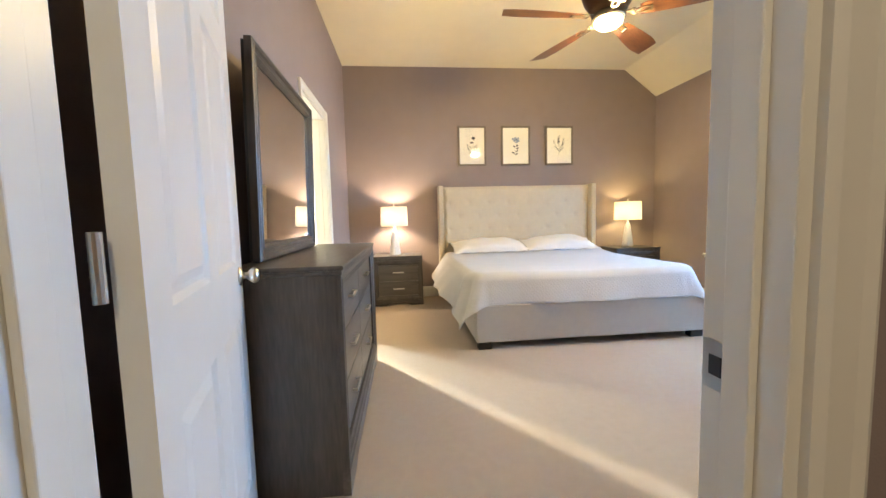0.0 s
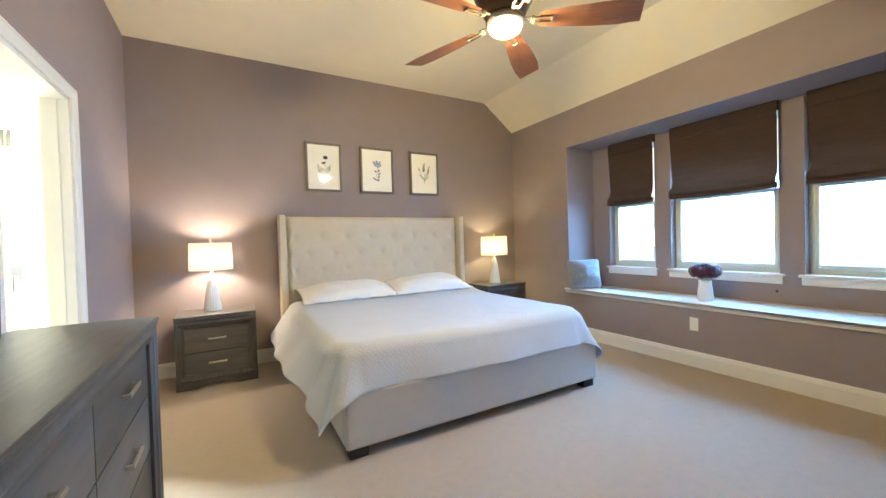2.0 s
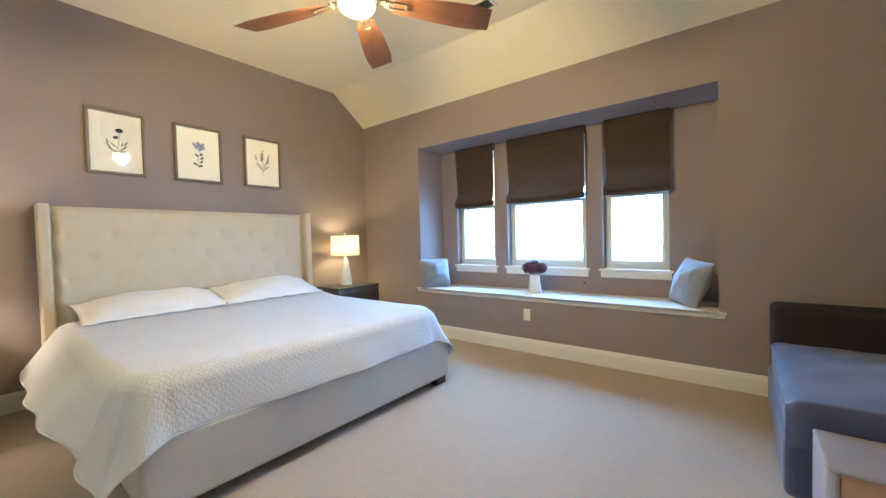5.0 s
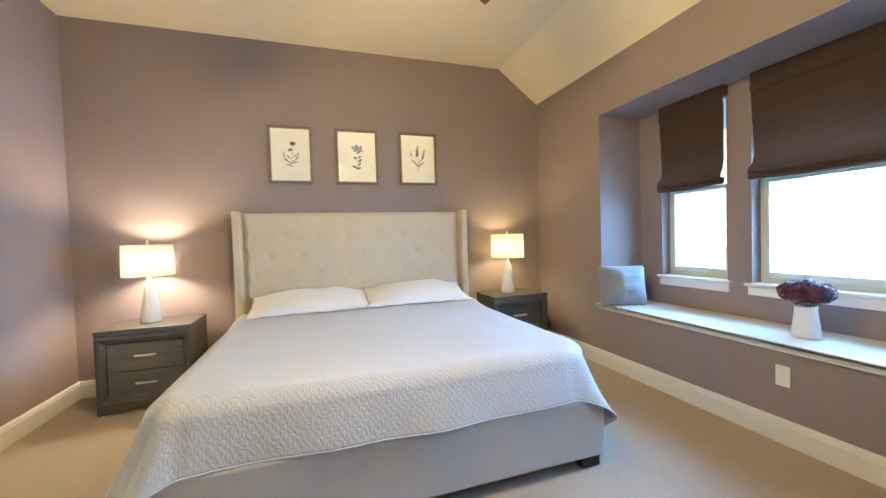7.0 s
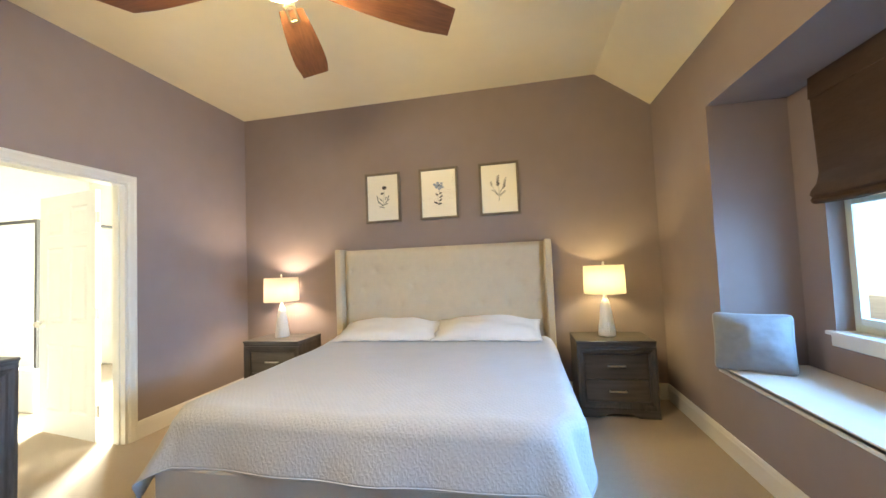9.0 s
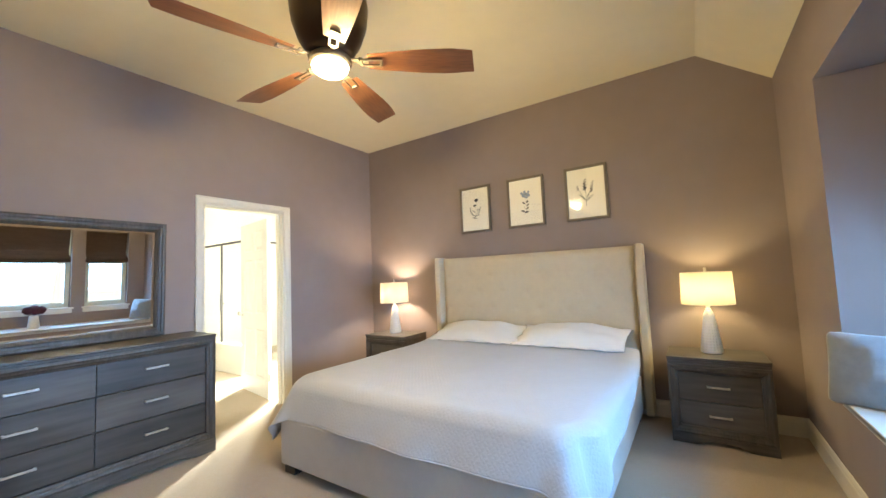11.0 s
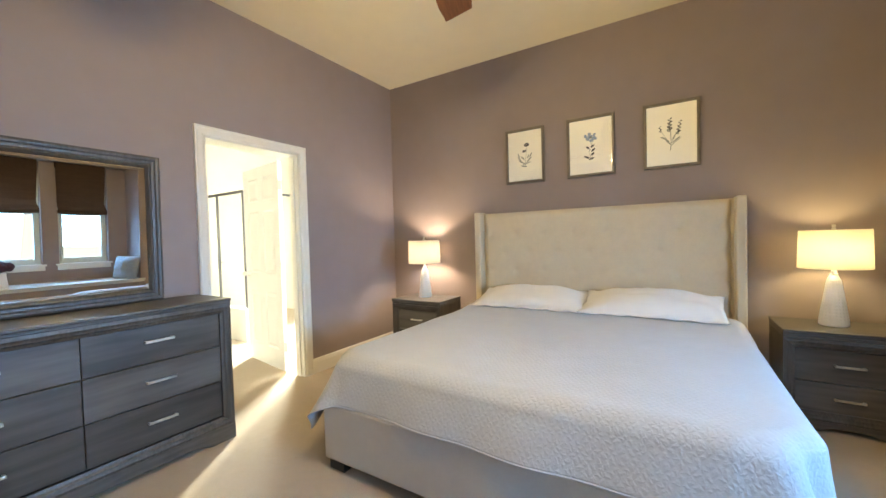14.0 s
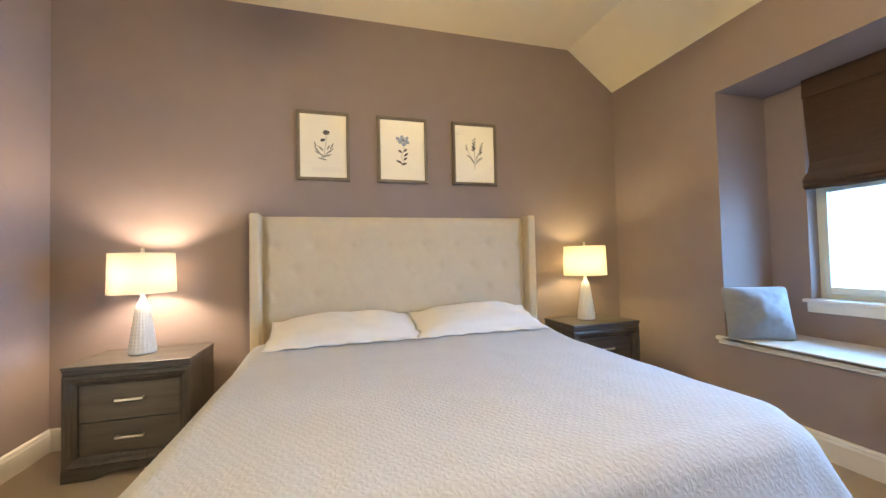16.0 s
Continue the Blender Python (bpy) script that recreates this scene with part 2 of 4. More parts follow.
box(bm, XN, XN + 0.15, YN0 - 0.1, last, ZN0 - 0.2, ZN1 + 0.1)
structure(part("wall_recess", bm, M_WALL), "matt mauve recess walls framing three windows")
bm = boxes((X0, ENTRY[0], Y0 - 0.12, Y0, 0, 3.2), (ENTRY[1], XPART, Y0 - 0.12, Y0, 0, 3.2), (ENTRY[0], ENTRY[1], Y0 - 0.12, Y0, ENTRY[2], 3.2))
structure(part("wall_entry", bm, M_WALL), "matt mauve wall with the entry doorway")
bm = boxes((XPART, XPART + 0.12, YSOUTH, Y0, 0, 3.2), (XPART, X1, YSOUTH - 0.12, YSOUTH, 0, 3.2))
structure(part("wall_south", bm, M_WALL), "matt mauve wall behind the sofa corner")
structure(part("hall_wall", boxes((X0, XPART, YSOUTH - 1.32, YSOUTH - 1.2, 0, 3.2), (XPART, XPART + 0.12, YSOUTH - 1.2, YSOUTH - 0.12, 0, 3.2)), M_WALL), "dim mauve wall of the entry hall")

bm = bmesh.new()
CX0, CX1 = X0 - 0.1, X1 + 0.02
under = {"a": (CX0, YR, ZT), "b": (XR, YR, ZT), "c": (XR, Y1 + 0.1, ZT), "d": (CX0, Y1 + 0.1, ZT), "e": (CX1, Y1 + 0.1, ZR - 0.015), "g": (CX0, Y0 - 0.1, ZS - 0.015), "h": (CX1, Y0 - 0.1, ZS - 0.015), "i": (CX1, YSOUTH - 0.1, ZS - 0.015), "j": (CX0, YSOUTH - 0.1, ZS - 0.015)}
low = {k: bm.verts.new(p) for k, p in under.items()}
high = {k: bm.verts.new((p[0], p[1], p[2] + 0.12)) for k, p in under.items()}
for names in ("abcd", "bhec", "aghb", "gjih"):
    bm.faces.new([low[k] for k in names])
    bm.faces.new([high[k] for k in names])
for f in bm.faces:
    f.normal_update()
    if (f.normal.z > 0) == (f.verts[0] in low.values()):
        f.normal_flip()
structure(part("ceiling", bm, M_CEIL), "cream vaulted ceiling with sloping edges", "ceiling")
structure(part("hall_ceiling", boxes((X0, XPART, YSOUTH - 1.2, YSOUTH - 0.1, 2.7, 2.8)), M_CEIL), "cream flat ceiling over the entry hall", "ceiling")

tagged(part("ground", boxes((-40, 60, -60, 60, -0.35, -0.15)), material("pale_dry_ground", (0.42, 0.40, 0.36), 0.9, grain=0.2, scale=3)), "pale sunlit ground outside the windows", "ground", "", "structure")
# made-up pale panel that catches the sun and whitens the window view
tagged(part("backdrop", boxes((13.0, 13.2, -20, 30, -0.15, 4.2)), material("pale_window_fill", (0.80, 0.80, 0.78), 0.9, grain=0.05, scale=2)), "pale panel added outside to fill the windows with white", "backdrop", "", "structure")

# bathroom shell
bm = boxes((-4.2, -4.08, 1.0, 6.3, 0, 2.9), (-4.08, X0 - 0.12, 1.0, 1.12, 0, 2.9))
box(bm, -4.08, -3.5, 6.1, 6.22, 0, 2.9), box(bm, -1.5, X0, 6.1, 6.22, 0, 2.9)
box(bm, -3.5, -1.5, 6.1, 6.22, 0, 0.9), box(bm, -3.5, -1.5, 6.1, 6.22, 2.75, 2.9)
box(bm, X0 - 0.12, X0, Y1 + 0.12, 6.1, 0, 2.9), box(bm, X0 - 0.135, X0 - 0.121, 1.12, DOORWAY[0] - 0.07, 0, 2.9)
box(bm, X0 - 0.135, X0 - 0.121, DOORWAY[1] + 0.07, Y1 + 0.12, 0, 2.9)
structure(part("wall_bathroom", bm, M_BATH), "sunlit pale bathroom walls", "wall")
structure(part("bathroom_ceiling", boxes((-4.2, X0 - 0.12, 1.0, 6.22, 2.9, 3.0)), M_BATH), "white bathroom ceiling", "ceiling")

# baseboards
BASE = [(0.0, 0.0), (0.016, 0.0), (0.016, 0.105), (0.012, 0.118), (0.012, 0.125), (0.006, 0.138), (0.0, 0.14)]
for nm, path in (("north_and_east", [(X0, DOORWAY[1] + 0.065), (X0, Y1), (X1, Y1), (X1, YSOUTH), (XPART + 0.12, YSOUTH)]), ("west", [(X0, Y0), (X0, DOORWAY[0] - 0.065)])):
    structure(part("baseboard", sweep(BASE, path), M_TRIM), "cream painted moulded baseboard along the carpet", "baseboard")


def casing(a, b, top, m, name):
    """A moulded door casing round an opening, drawn in a plane: x along the wall, y up."""
    prof = [(0.0, 0.0), (0.0, 0.012), (0.012, 0.018), (0.045, 0.018), (0.055, 0.024), (0.064, 0.020), (0.064, 0.0)]
    bm = sweep(prof, [(a, 0), (a, top), (b, top), (b, 0)], side=-1)
    bm.transform(m)
    bmesh.ops.recalc_face_normals(bm, faces=bm.faces[:])
    return part(name, bm, M_TRIM)


def upright(x, y, turn):
    """Stands a drawing (along, up, out) on a wall."""
    return pose(x, y, 0, 0, 0, turn) @ Matrix(((1, 0, 0, 0), (0, 0, -1, 0), (0, 1, 0, 0), (0, 0, 0, 1)))


ob = casing(DOORWAY[0], DOORWAY[1], DOORWAY[2], upright(X0, 0, 90), "trim")
structure(ob, "cream moulded casing round the bathroom doorway", "door casing")
bm = boxes((X0 - 0.121, X0, DOORWAY[0] - 0.002, DOORWAY[0] + 0.02, 0, 2.06), (X0 - 0.121, X0, DOORWAY[1] - 0.02, DOORWAY[1] + 0.002, 0, 2.06), (X0 - 0.121, X0, DOORWAY[0], DOORWAY[1], 2.04, 2.062),
           (X0 - 0.075, X0 - 0.045, DOORWAY[0] + 0.02, DOORWAY[0] + 0.032, 0, 2.04), (X0 - 0.075, X0 - 0.045, DOORWAY[1] - 0.032, DOORWAY[1] - 0.02, 0, 2.04))
structure(part("door_jamb", bm, M_TRIM), "cream painted jamb of the bathroom doorway", "door jamb")
ob = casing(-ENTRY[1], -ENTRY[0], ENTRY[2], upright(0, Y0, 180), "trim")
structure(ob, "cream moulded casing round the bedroom side of the entry", "door casing")
ob = casing(ENTRY[0], ENTRY[1], ENTRY[2], upright(0, Y0 - 0.12, 0), "trim")
structure(ob, "cream moulded casing round the hall side of the entry", "door casing")
bm = boxes((ENTRY[0] - 0.002, ENTRY[0] + 0.018, Y0 - 0.121, Y0 + 0.001, 0, 2.06), (ENTRY[1] - 0.018, ENTRY[1] + 0.002, Y0 - 0.121, Y0 + 0.001, 0, 2.06), (ENTRY[0], ENTRY[1], Y0 - 0.121, Y0 + 0.001, 2.04, 2.062),
           (ENTRY[0] + 0.018, ENTRY[0] + 0.03, Y0 - 0.085, Y0 - 0.045, 0, 2.04), (ENTRY[1] - 0.03, ENTRY[1] - 0.018, Y0 - 0.085, Y0 - 0.045, 0, 2.04), bevel=0.002)
jamb = structure(part("door_jamb", bm, M_TRIM), "cream painted jamb of the entry doorway", "door jamb")


# ---- doors ----
def panel_door(width, m, label, knob_side=1, name="door"):
    """A six-panel door, hinged at x = 0 and reaching to x = width; y is its thickness."""
    H, T, kz = 2.03, 0.035, 0.895 if name == "door_entry" else 0.93
    e = thing(name, m, label, "door", "", "structure")
    s, mid = 0.11, 0.10
    pw = (width - 2 * s - mid) / 2
    rows = ((0.20, 0.76), (0.94, 1.58), (1.68, 1.92))
    cols = ((s, s + pw), (s + pw + mid, width - s))
    zs, xs = [0.012], [0.0]
    for r in rows:
        zs += r
    for c in cols:
        xs += c
    zs.append(H), xs.append(width)
    for i in range(len(xs) - 1):
        if i % 2 == 0:
            part("stile", boxes((xs[i], xs[i + 1], -T / 2, T / 2, zs[0], H)), M_DOOR, e)
            continue
        for j in range(0, len(zs) - 1, 2):
            part("rail", boxes((xs[i], xs[i + 1], -T / 2, T / 2, zs[j], zs[j + 1])), M_DOOR, e)
    for x0, x1 in cols:
        for z0, z1 in rows:
            bm = bmesh.new()
            for sgn in (-1, 1):
                rings = []
                for inset, depth in ((0.0, T / 2), (0.012, T / 2 - 0.010), (0.022, T / 2 - 0.010), (0.045, T / 2 - 0.002)):
                    rings.append([bm.verts.new((x, sgn * depth, z)) for x, z in ((x0 + inset, z0 + inset), (x1 - inset, z0 + inset), (x1 - inset, z1 - inset), (x0 + inset, z1 - inset))])
                for a, b in zip(rings, rings[1:]):
                    for k in range(4):
                        bm.faces.new((a[k], a[(k + 1) % 4], b[(k + 1) % 4], b[k]))
                bm.faces.new(rings[-1])
            bmesh.ops.recalc_face_normals(bm, faces=bm.faces[:])
            part("panel", bm, M_DOOR, e)
    bm = bmesh.new()
    for sgn in (-1, 1):
        k = lathe([(0.0, 0.062), (0.018, 0.060), (0.026, 0.050), (0.027, 0.042), (0.018, 0.030), (0.011, 0.024), (0.011, 0.010), (0.030, 0.008), (0.032, 0.0)], 20)
        k.transform(pose(width - 0.065, sgn * T / 2, kz, -90 * sgn))
        me = bpy.data.meshes.new("tmp")
        k.to_mesh(me), bm.from_mesh(me), k.free(), bpy.data.meshes.remove(me)
    box(bm, width - 0.001, width + 0.002, -0.012, 0.012, kz - 0.03, kz + 0.03)
    part("knob", bm, M_NICKEL, e, "brushed nickel round door knob", True)
    for z in (0.25, 1.02, 1.80):
        hx, hy = (-0.022, T / 2 + 0.004) if name == "door_entry" else (-0.022, T * 0.3)
        bm = lathe([(0.0, z - 0.046), (0.008, z - 0.045), (0.008, z + 0.045), (0.0, z + 0.046)], 12, cx=hx, cy=hy)
        for zz in (z - 0.03, z - 0.01, z + 0.01, z + 0.03):
            bmesh.ops.create_cone(bm, cap_ends=True, segments=12, radius1=0.0088, radius2=0.0088, depth=0.0015, matrix=pose(hx, hy, zz))
        if name != "door_entry":
            box(bm, -0.004, -0.001, T / 2 - 0.003, T / 2, z - 0.045, z + 0.045)
            box(bm, -0.046, -0.004, hy - 0.0015, hy + 0.0015, z - 0.045, z + 0.045)
        part("hinge", bm, M_NICKEL, e, "brushed nickel butt hinge")
    return e


turn = math.degrees(math.atan2(0.857, -0.230))
panel_door(0.872, pose(-0.132, 0.598, 0, 0, 0, turn), "white six-panel entry door standing open beside the dresser", -1, "door_entry")
panel_door(0.80, pose(-0.770, 3.838, 0, 0, 0, 171), "white six-panel bathroom door standing open", -1, "door_bathroom")


# ---- windows ----
for i, (a, b) in enumerate(WINDOWS):
    e = thing(f"window_{i + 1}", pose(XN, 0, 0), "white sash window with bright daylight behind a half-lowered shade", "window", "", "structure")
    fx = 0.09
    part("window_frame", boxes((fx, fx + 0.05, a, a + 0.035, WZ0, WZ1), (fx, fx + 0.05, b - 0.035, b, WZ0, WZ1), (fx, fx + 0.05, a + 0.035, b - 0.035, WZ0, WZ0 + 0.04), (fx, fx + 0.05, a + 0.035, b - 0.035, WZ1 - 0.035, WZ1), bevel=0.003), M_VINYL, e)
    part("sash", boxes((fx - 0.015, fx + 0.02, a + 0.035, a + 0.065, WZ0 + 0.04, 1.56), (fx - 0.015, fx + 0.02, b - 0.065, b - 0.035, WZ0 + 0.04, 1.56), (fx - 0.015, fx + 0.02, a + 0.065, b - 0.065, WZ0 + 0.04, WZ0 + 0.08), (fx - 0.015, fx + 0.02, a + 0.065, b - 0.065, 1.53, 1.56), bevel=0.003), M_VINYL, e)
    g = part("pane", boxes((fx + 0.022, fx + 0.026, a + 0.035, b - 0.035, WZ0 + 0.04, WZ1 - 0.035)), M_GLASS, e, "clear window glass")
    g.visible_shadow = False
    bm = boxes((-0.035, fx, a - 0.035, b + 0.035, WZ0 - 0.02, WZ0 + 0.002), bevel=0.004)
    box(bm, -0.016, -0.001, a - 0.02, b + 0.02, WZ0 - 0.085, WZ0 - 0.021, bevel=0.005)
    part("window_sill", bm, M_TRIM, e)


def roman_shade(a, b):
    w = b - a
    e = thing("roman_shade", pose(4.28, (a + b) / 2, 0), "dark brown woven roman shade half lowered in front of the window", "roman shade", "shades in the window recess")
    prof = [(0.022, 2.285), (-0.028, 2.285), (-0.036, 2.15), (-0.034, 2.145), (-0.026, 2.150), (-0.026, 1.72), (-0.038, 1.66), (-0.056, 1.625), (-0.064, 1.60), (-0.052, 1.588), (-0.042, 1.600), (-0.052, 1.585), (-0.062, 1.572), (-0.056, 1.556), (-0.038, 1.548), (-0.024, 1.556), (-0.018, 1.60)]
    h = w / 2

    def place(u, v):
        k = v * (len(prof) - 1)
        i = min(int(k), len(prof) - 2)
        x, z = (Vector(prof[i]).lerp(Vector(prof[i + 1]), k - i))
        k = min(1, max(0, (z - 1.62) / 0.05)) * (z < 2.148)
        s = 1 - (0.022 * k + 0.004) / w
        return (x + 0.004 * math.sin(u * 7 + z * 3) * (z < 2.1), (u - 0.5) * w * s - 0.011 * k, z - 0.01 * math.sin(math.pi * u) * (z < 1.7))
    bm = grid(24, len(prof) - 1, place)
    bmesh.ops.solidify(bm, geom=bm.faces[:], thickness=0.003)
    part("cloth", bm, M_SHADE, e, smooth=False)
    part("headrail", boxes((-0.025, 0.022, -h + 0.004, h - 0.004, 2.20, 2.28), bevel=0.002), M_SHADE, e)
    return e


for a, b in ((3.376, 3.928), (2.319, 3.200), (1.578, 2.138)):
    roman_shade(a, b)

# window seat board with a moulded nose
bm = boxes((X1 - 0.035, XN, YN0, YN1, ZN0 - 0.03, ZN0), bevel=0.006)
box(bm, X1 - 0.035, X1 - 0.001, YN0 - 0.05, YN1 + 0.05, ZN0 - 0.029, ZN0 - 0.001, bevel=0.008)
box(bm, X1 - 0.020, X1 - 0.001, YN0 - 0.04, YN1 + 0.04, ZN0 - 0.055, ZN0 - 0.030, bevel=0.006)
tagged(part("window_seat", bm, M_TRIM), "cream painted window seat board with a moulded nose", "window seat", "", "structure")


# ---- dresser and mirror ----
def feet_profile(w, x, fx, z0, z1):
    """The bracket feet and apron under a cabinet's front, as one board from -w/2 to w/2."""
    bm = bmesh.new()
    pts = []
    N, low = 40, (0.42 if w > 1 else 0.75)
    for i in range(N + 1):
        u = i / N * w - w / 2
        q = (w / 2 - abs(u))
        if q < 0.14:
            z = 0.0
        elif q < 0.24:
            k = (q - 0.14) / 0.10
            z = (z1 - 0.02) * (0.5 - 0.5 * math.cos(math.pi * k)) * low
        else:
            z = (z1 - 0.02) * low
        pts.append((u, z))
    rows = [[bm.verts.new((xx, u, zz)) for u, z in pts for zz in (z, z1)] for xx in (x, fx)]
    for r in rows:
        for i in range(N):
            bm.faces.new((r[2 * i], r[2 * i + 2], r[2 * i + 3], r[2 * i + 1]))
    a, b = rows
    for i in range(N):
        bm.faces.new((a[2 * i], b[2 * i], b[2 * i + 2], a[2 * i + 2]))
        bm.faces.new((a[2 * i + 1], a[2 * i + 3], b[2 * i + 3], b[2 * i + 1]))
    bm.faces.new((a[0], a[1], b[1], b[0])), bm.faces.new((a[-2], b[-2], b[-1], a[-1]))
    bmesh.ops.recalc_face_normals(bm, faces=bm.faces[:])
    return bm


def pull(parent, y, z, x, w=0.105):
    bm = boxes((x + 0.018, x + 0.026, y - w / 2, y + w / 2, z - 0.007, z + 0.007), (x, x + 0.020, y - w / 2, y - w / 2 + 0.012, z - 0.006, z + 0.006), (x, x + 0.020, y + w / 2 - 0.012, y + w / 2, z - 0.006, z + 0.006), bevel=0.002)
    return part("handle", bm, M_NICKEL, parent, "brushed nickel bar handle")


def cabinet(name, m, w, d, h, cols, rows, label, category, group=""):
    """A case piece facing +x: its front at x = 0, its back at x = -d, its middle at y = 0."""
    e = thing(name, m, label, category, group)
    zb, top, st = (0.092, 0.035, 0.060) if w > 1 else (0.062, 0.030, 0.060)
    hw = w / 2
    for nm, rows_ in (("side_panel", (-d, -0.02, -hw + 0.005, -hw + 0.023, 0.0, h - top)), ("side_panel", (-d, -0.02, hw - 0.023, hw - 0.005, 0.0, h - top)), ("bottom_panel", (-d, -0.02, -hw + 0.023, hw - 0.023, zb - 0.02, zb)),
                      ("back_panel", (-d, -d + 0.01, -hw + 0.023, hw - 0.023, zb, h - top)), ("drawer_box", (-0.30, -0.06, -hw + 0.023, hw - 0.023, zb, h - top - 0.01))):
        part(nm, boxes(rows_, bevel=0.0015, segments=1), M_WOODV, e)
    bm = boxes((-d - 0.004, 0.010, -hw, hw, h - top + 0.016, h), bevel=0.006)
    box(bm, -d, 0.004, -hw + 0.003, hw - 0.003, h - top, h - top + 0.018, bevel=0.004)
    part("top", bm, M_WOOD, e)
    z0, z1 = zb, h - top - (0.0 if w > 1 else 0.022)
    if w < 1:
        part("cornice", boxes((-d, -0.002, -hw + 0.004, hw - 0.004, z1, h - top), bevel=0.006), M_WOOD, e)
    prof = [(0.0, -0.02), (0.0, 0.0), (0.018, 0.004), (0.028, -0.001), (0.038, -0.003), (0.046, -0.010), (st, -0.016), (st, -0.03)]
    bm = sweep(prof, [(-hw + 0.005, z0), (-hw + 0.005, z1), (hw - 0.005, z1), (hw - 0.005, z0)], closed=True)
    bm.transform(Matrix(((0, 0, 1, 0), (1, 0, 0, 0), (0, 1, 0, 0), (0, 0, 0, 1))))
    bmesh.ops.recalc_face_normals(bm, faces=bm.faces[:])
    part("front_frame", bm, M_WOODV, e)
    part("plinth", feet_profile(w - 0.006, 0.002, -0.028, 0, zb + 0.004), M_WOOD, e)
    y0, y1 = -hw + 0.005 + st, hw - 0.005 - st
    a0, a1 = (0.156, 0.828) if w > 1 else (0.095, 0.505)
    cw, rh = (y1 - y0) / cols, (a1 - a0) / rows
    for i in range(cols):
        for j in range(rows):
            dr = part("drawer", boxes((-0.050, -0.026, y0 + i * cw + 0.002, y0 + (i + 1) * cw - 0.002, a0 + j * rh + 0.0025, a0 + (j + 1) * rh - 0.0025), bevel=0.002), M_DRAWER, e)
            pull(dr, y0 + (i + 0.5) * cw, a0 + (j + 0.5) * rh + 0.01, -0.026, 0.14 if w > 1 else 0.135)
    return e


DW = 1.44
cabinet("dresser", pose(-0.008, 2.198, 0), DW, 0.42, 0.905, 2, 3, "weathered grey wood six-drawer dresser standing against the mauve wall", "dresser")

e = thing("dresser_mirror", pose(-0.368, 2.184, 0.905, 0, 1.3, 0.8), "grey wood framed rectangular mirror standing on the dresser", "mirror")
mw, mh = 1.02, 0.905
prof = [(0.0, -0.03), (0.0, 0.0), (0.012, 0.006), (0.024, 0.004), (0.030, -0.004), (0.045, -0.006), (0.054, 0.0), (0.062, -0.004), (0.070, -0.014), (0.074, -0.016)]
bm = sweep(prof, [(-mw / 2, 0.004), (-mw / 2, mh), (mw / 2, mh), (mw / 2, 0.004)], closed=True)
bm.transform(Matrix(((0, 0, 1, 0), (1, 0, 0, 0), (0, 1, 0, 0), (0, 0, 0, 1))))
bmesh.ops.recalc_face_normals(bm, faces=bm.faces[:])
part("mirror_frame", bm, M_WOODV, e)
bm = bmesh.new()
ri = [[bm.verts.new((x, s * (mw / 2 - q), z)) for s, z in ((-1, q + 0.004), (1, q + 0.004), (1, mh - q), (-1, mh - q))] for q, x in ((0.070, -0.0185), (0.090, -0.0175))]
for k in range(4):
    bm.faces.new((ri[0][k], ri[0][(k + 1) % 4], ri[1][(k + 1) % 4], ri[1][k]))
bm.faces.new(ri[1])
bmesh.ops.recalc_face_normals(bm, faces=bm.faces[:])
part("mirror_glass", bm, M_MIRROR, e, "bevelled mirror glass")
part("mirror_back", boxes((-0.045, -0.024, -mw / 2 + 0.01, mw / 2 - 0.01, 0.01, mh - 0.01)), M_BLACK, e)

# ---- nightstands and lamps ----
for x, lab in ((0.138, "brown-grey wood two-drawer nightstand between the bed and the corner"), (3.307, "dark grey wood two-drawer nightstand beside the bed near the window seat")):
    cabinet("nightstand", pose(x, 4.72, 0, 0, 0, -90), 0.615, 0.42, 0.618, 1, 2, lab, "nightstand", "nightstands by the bed")


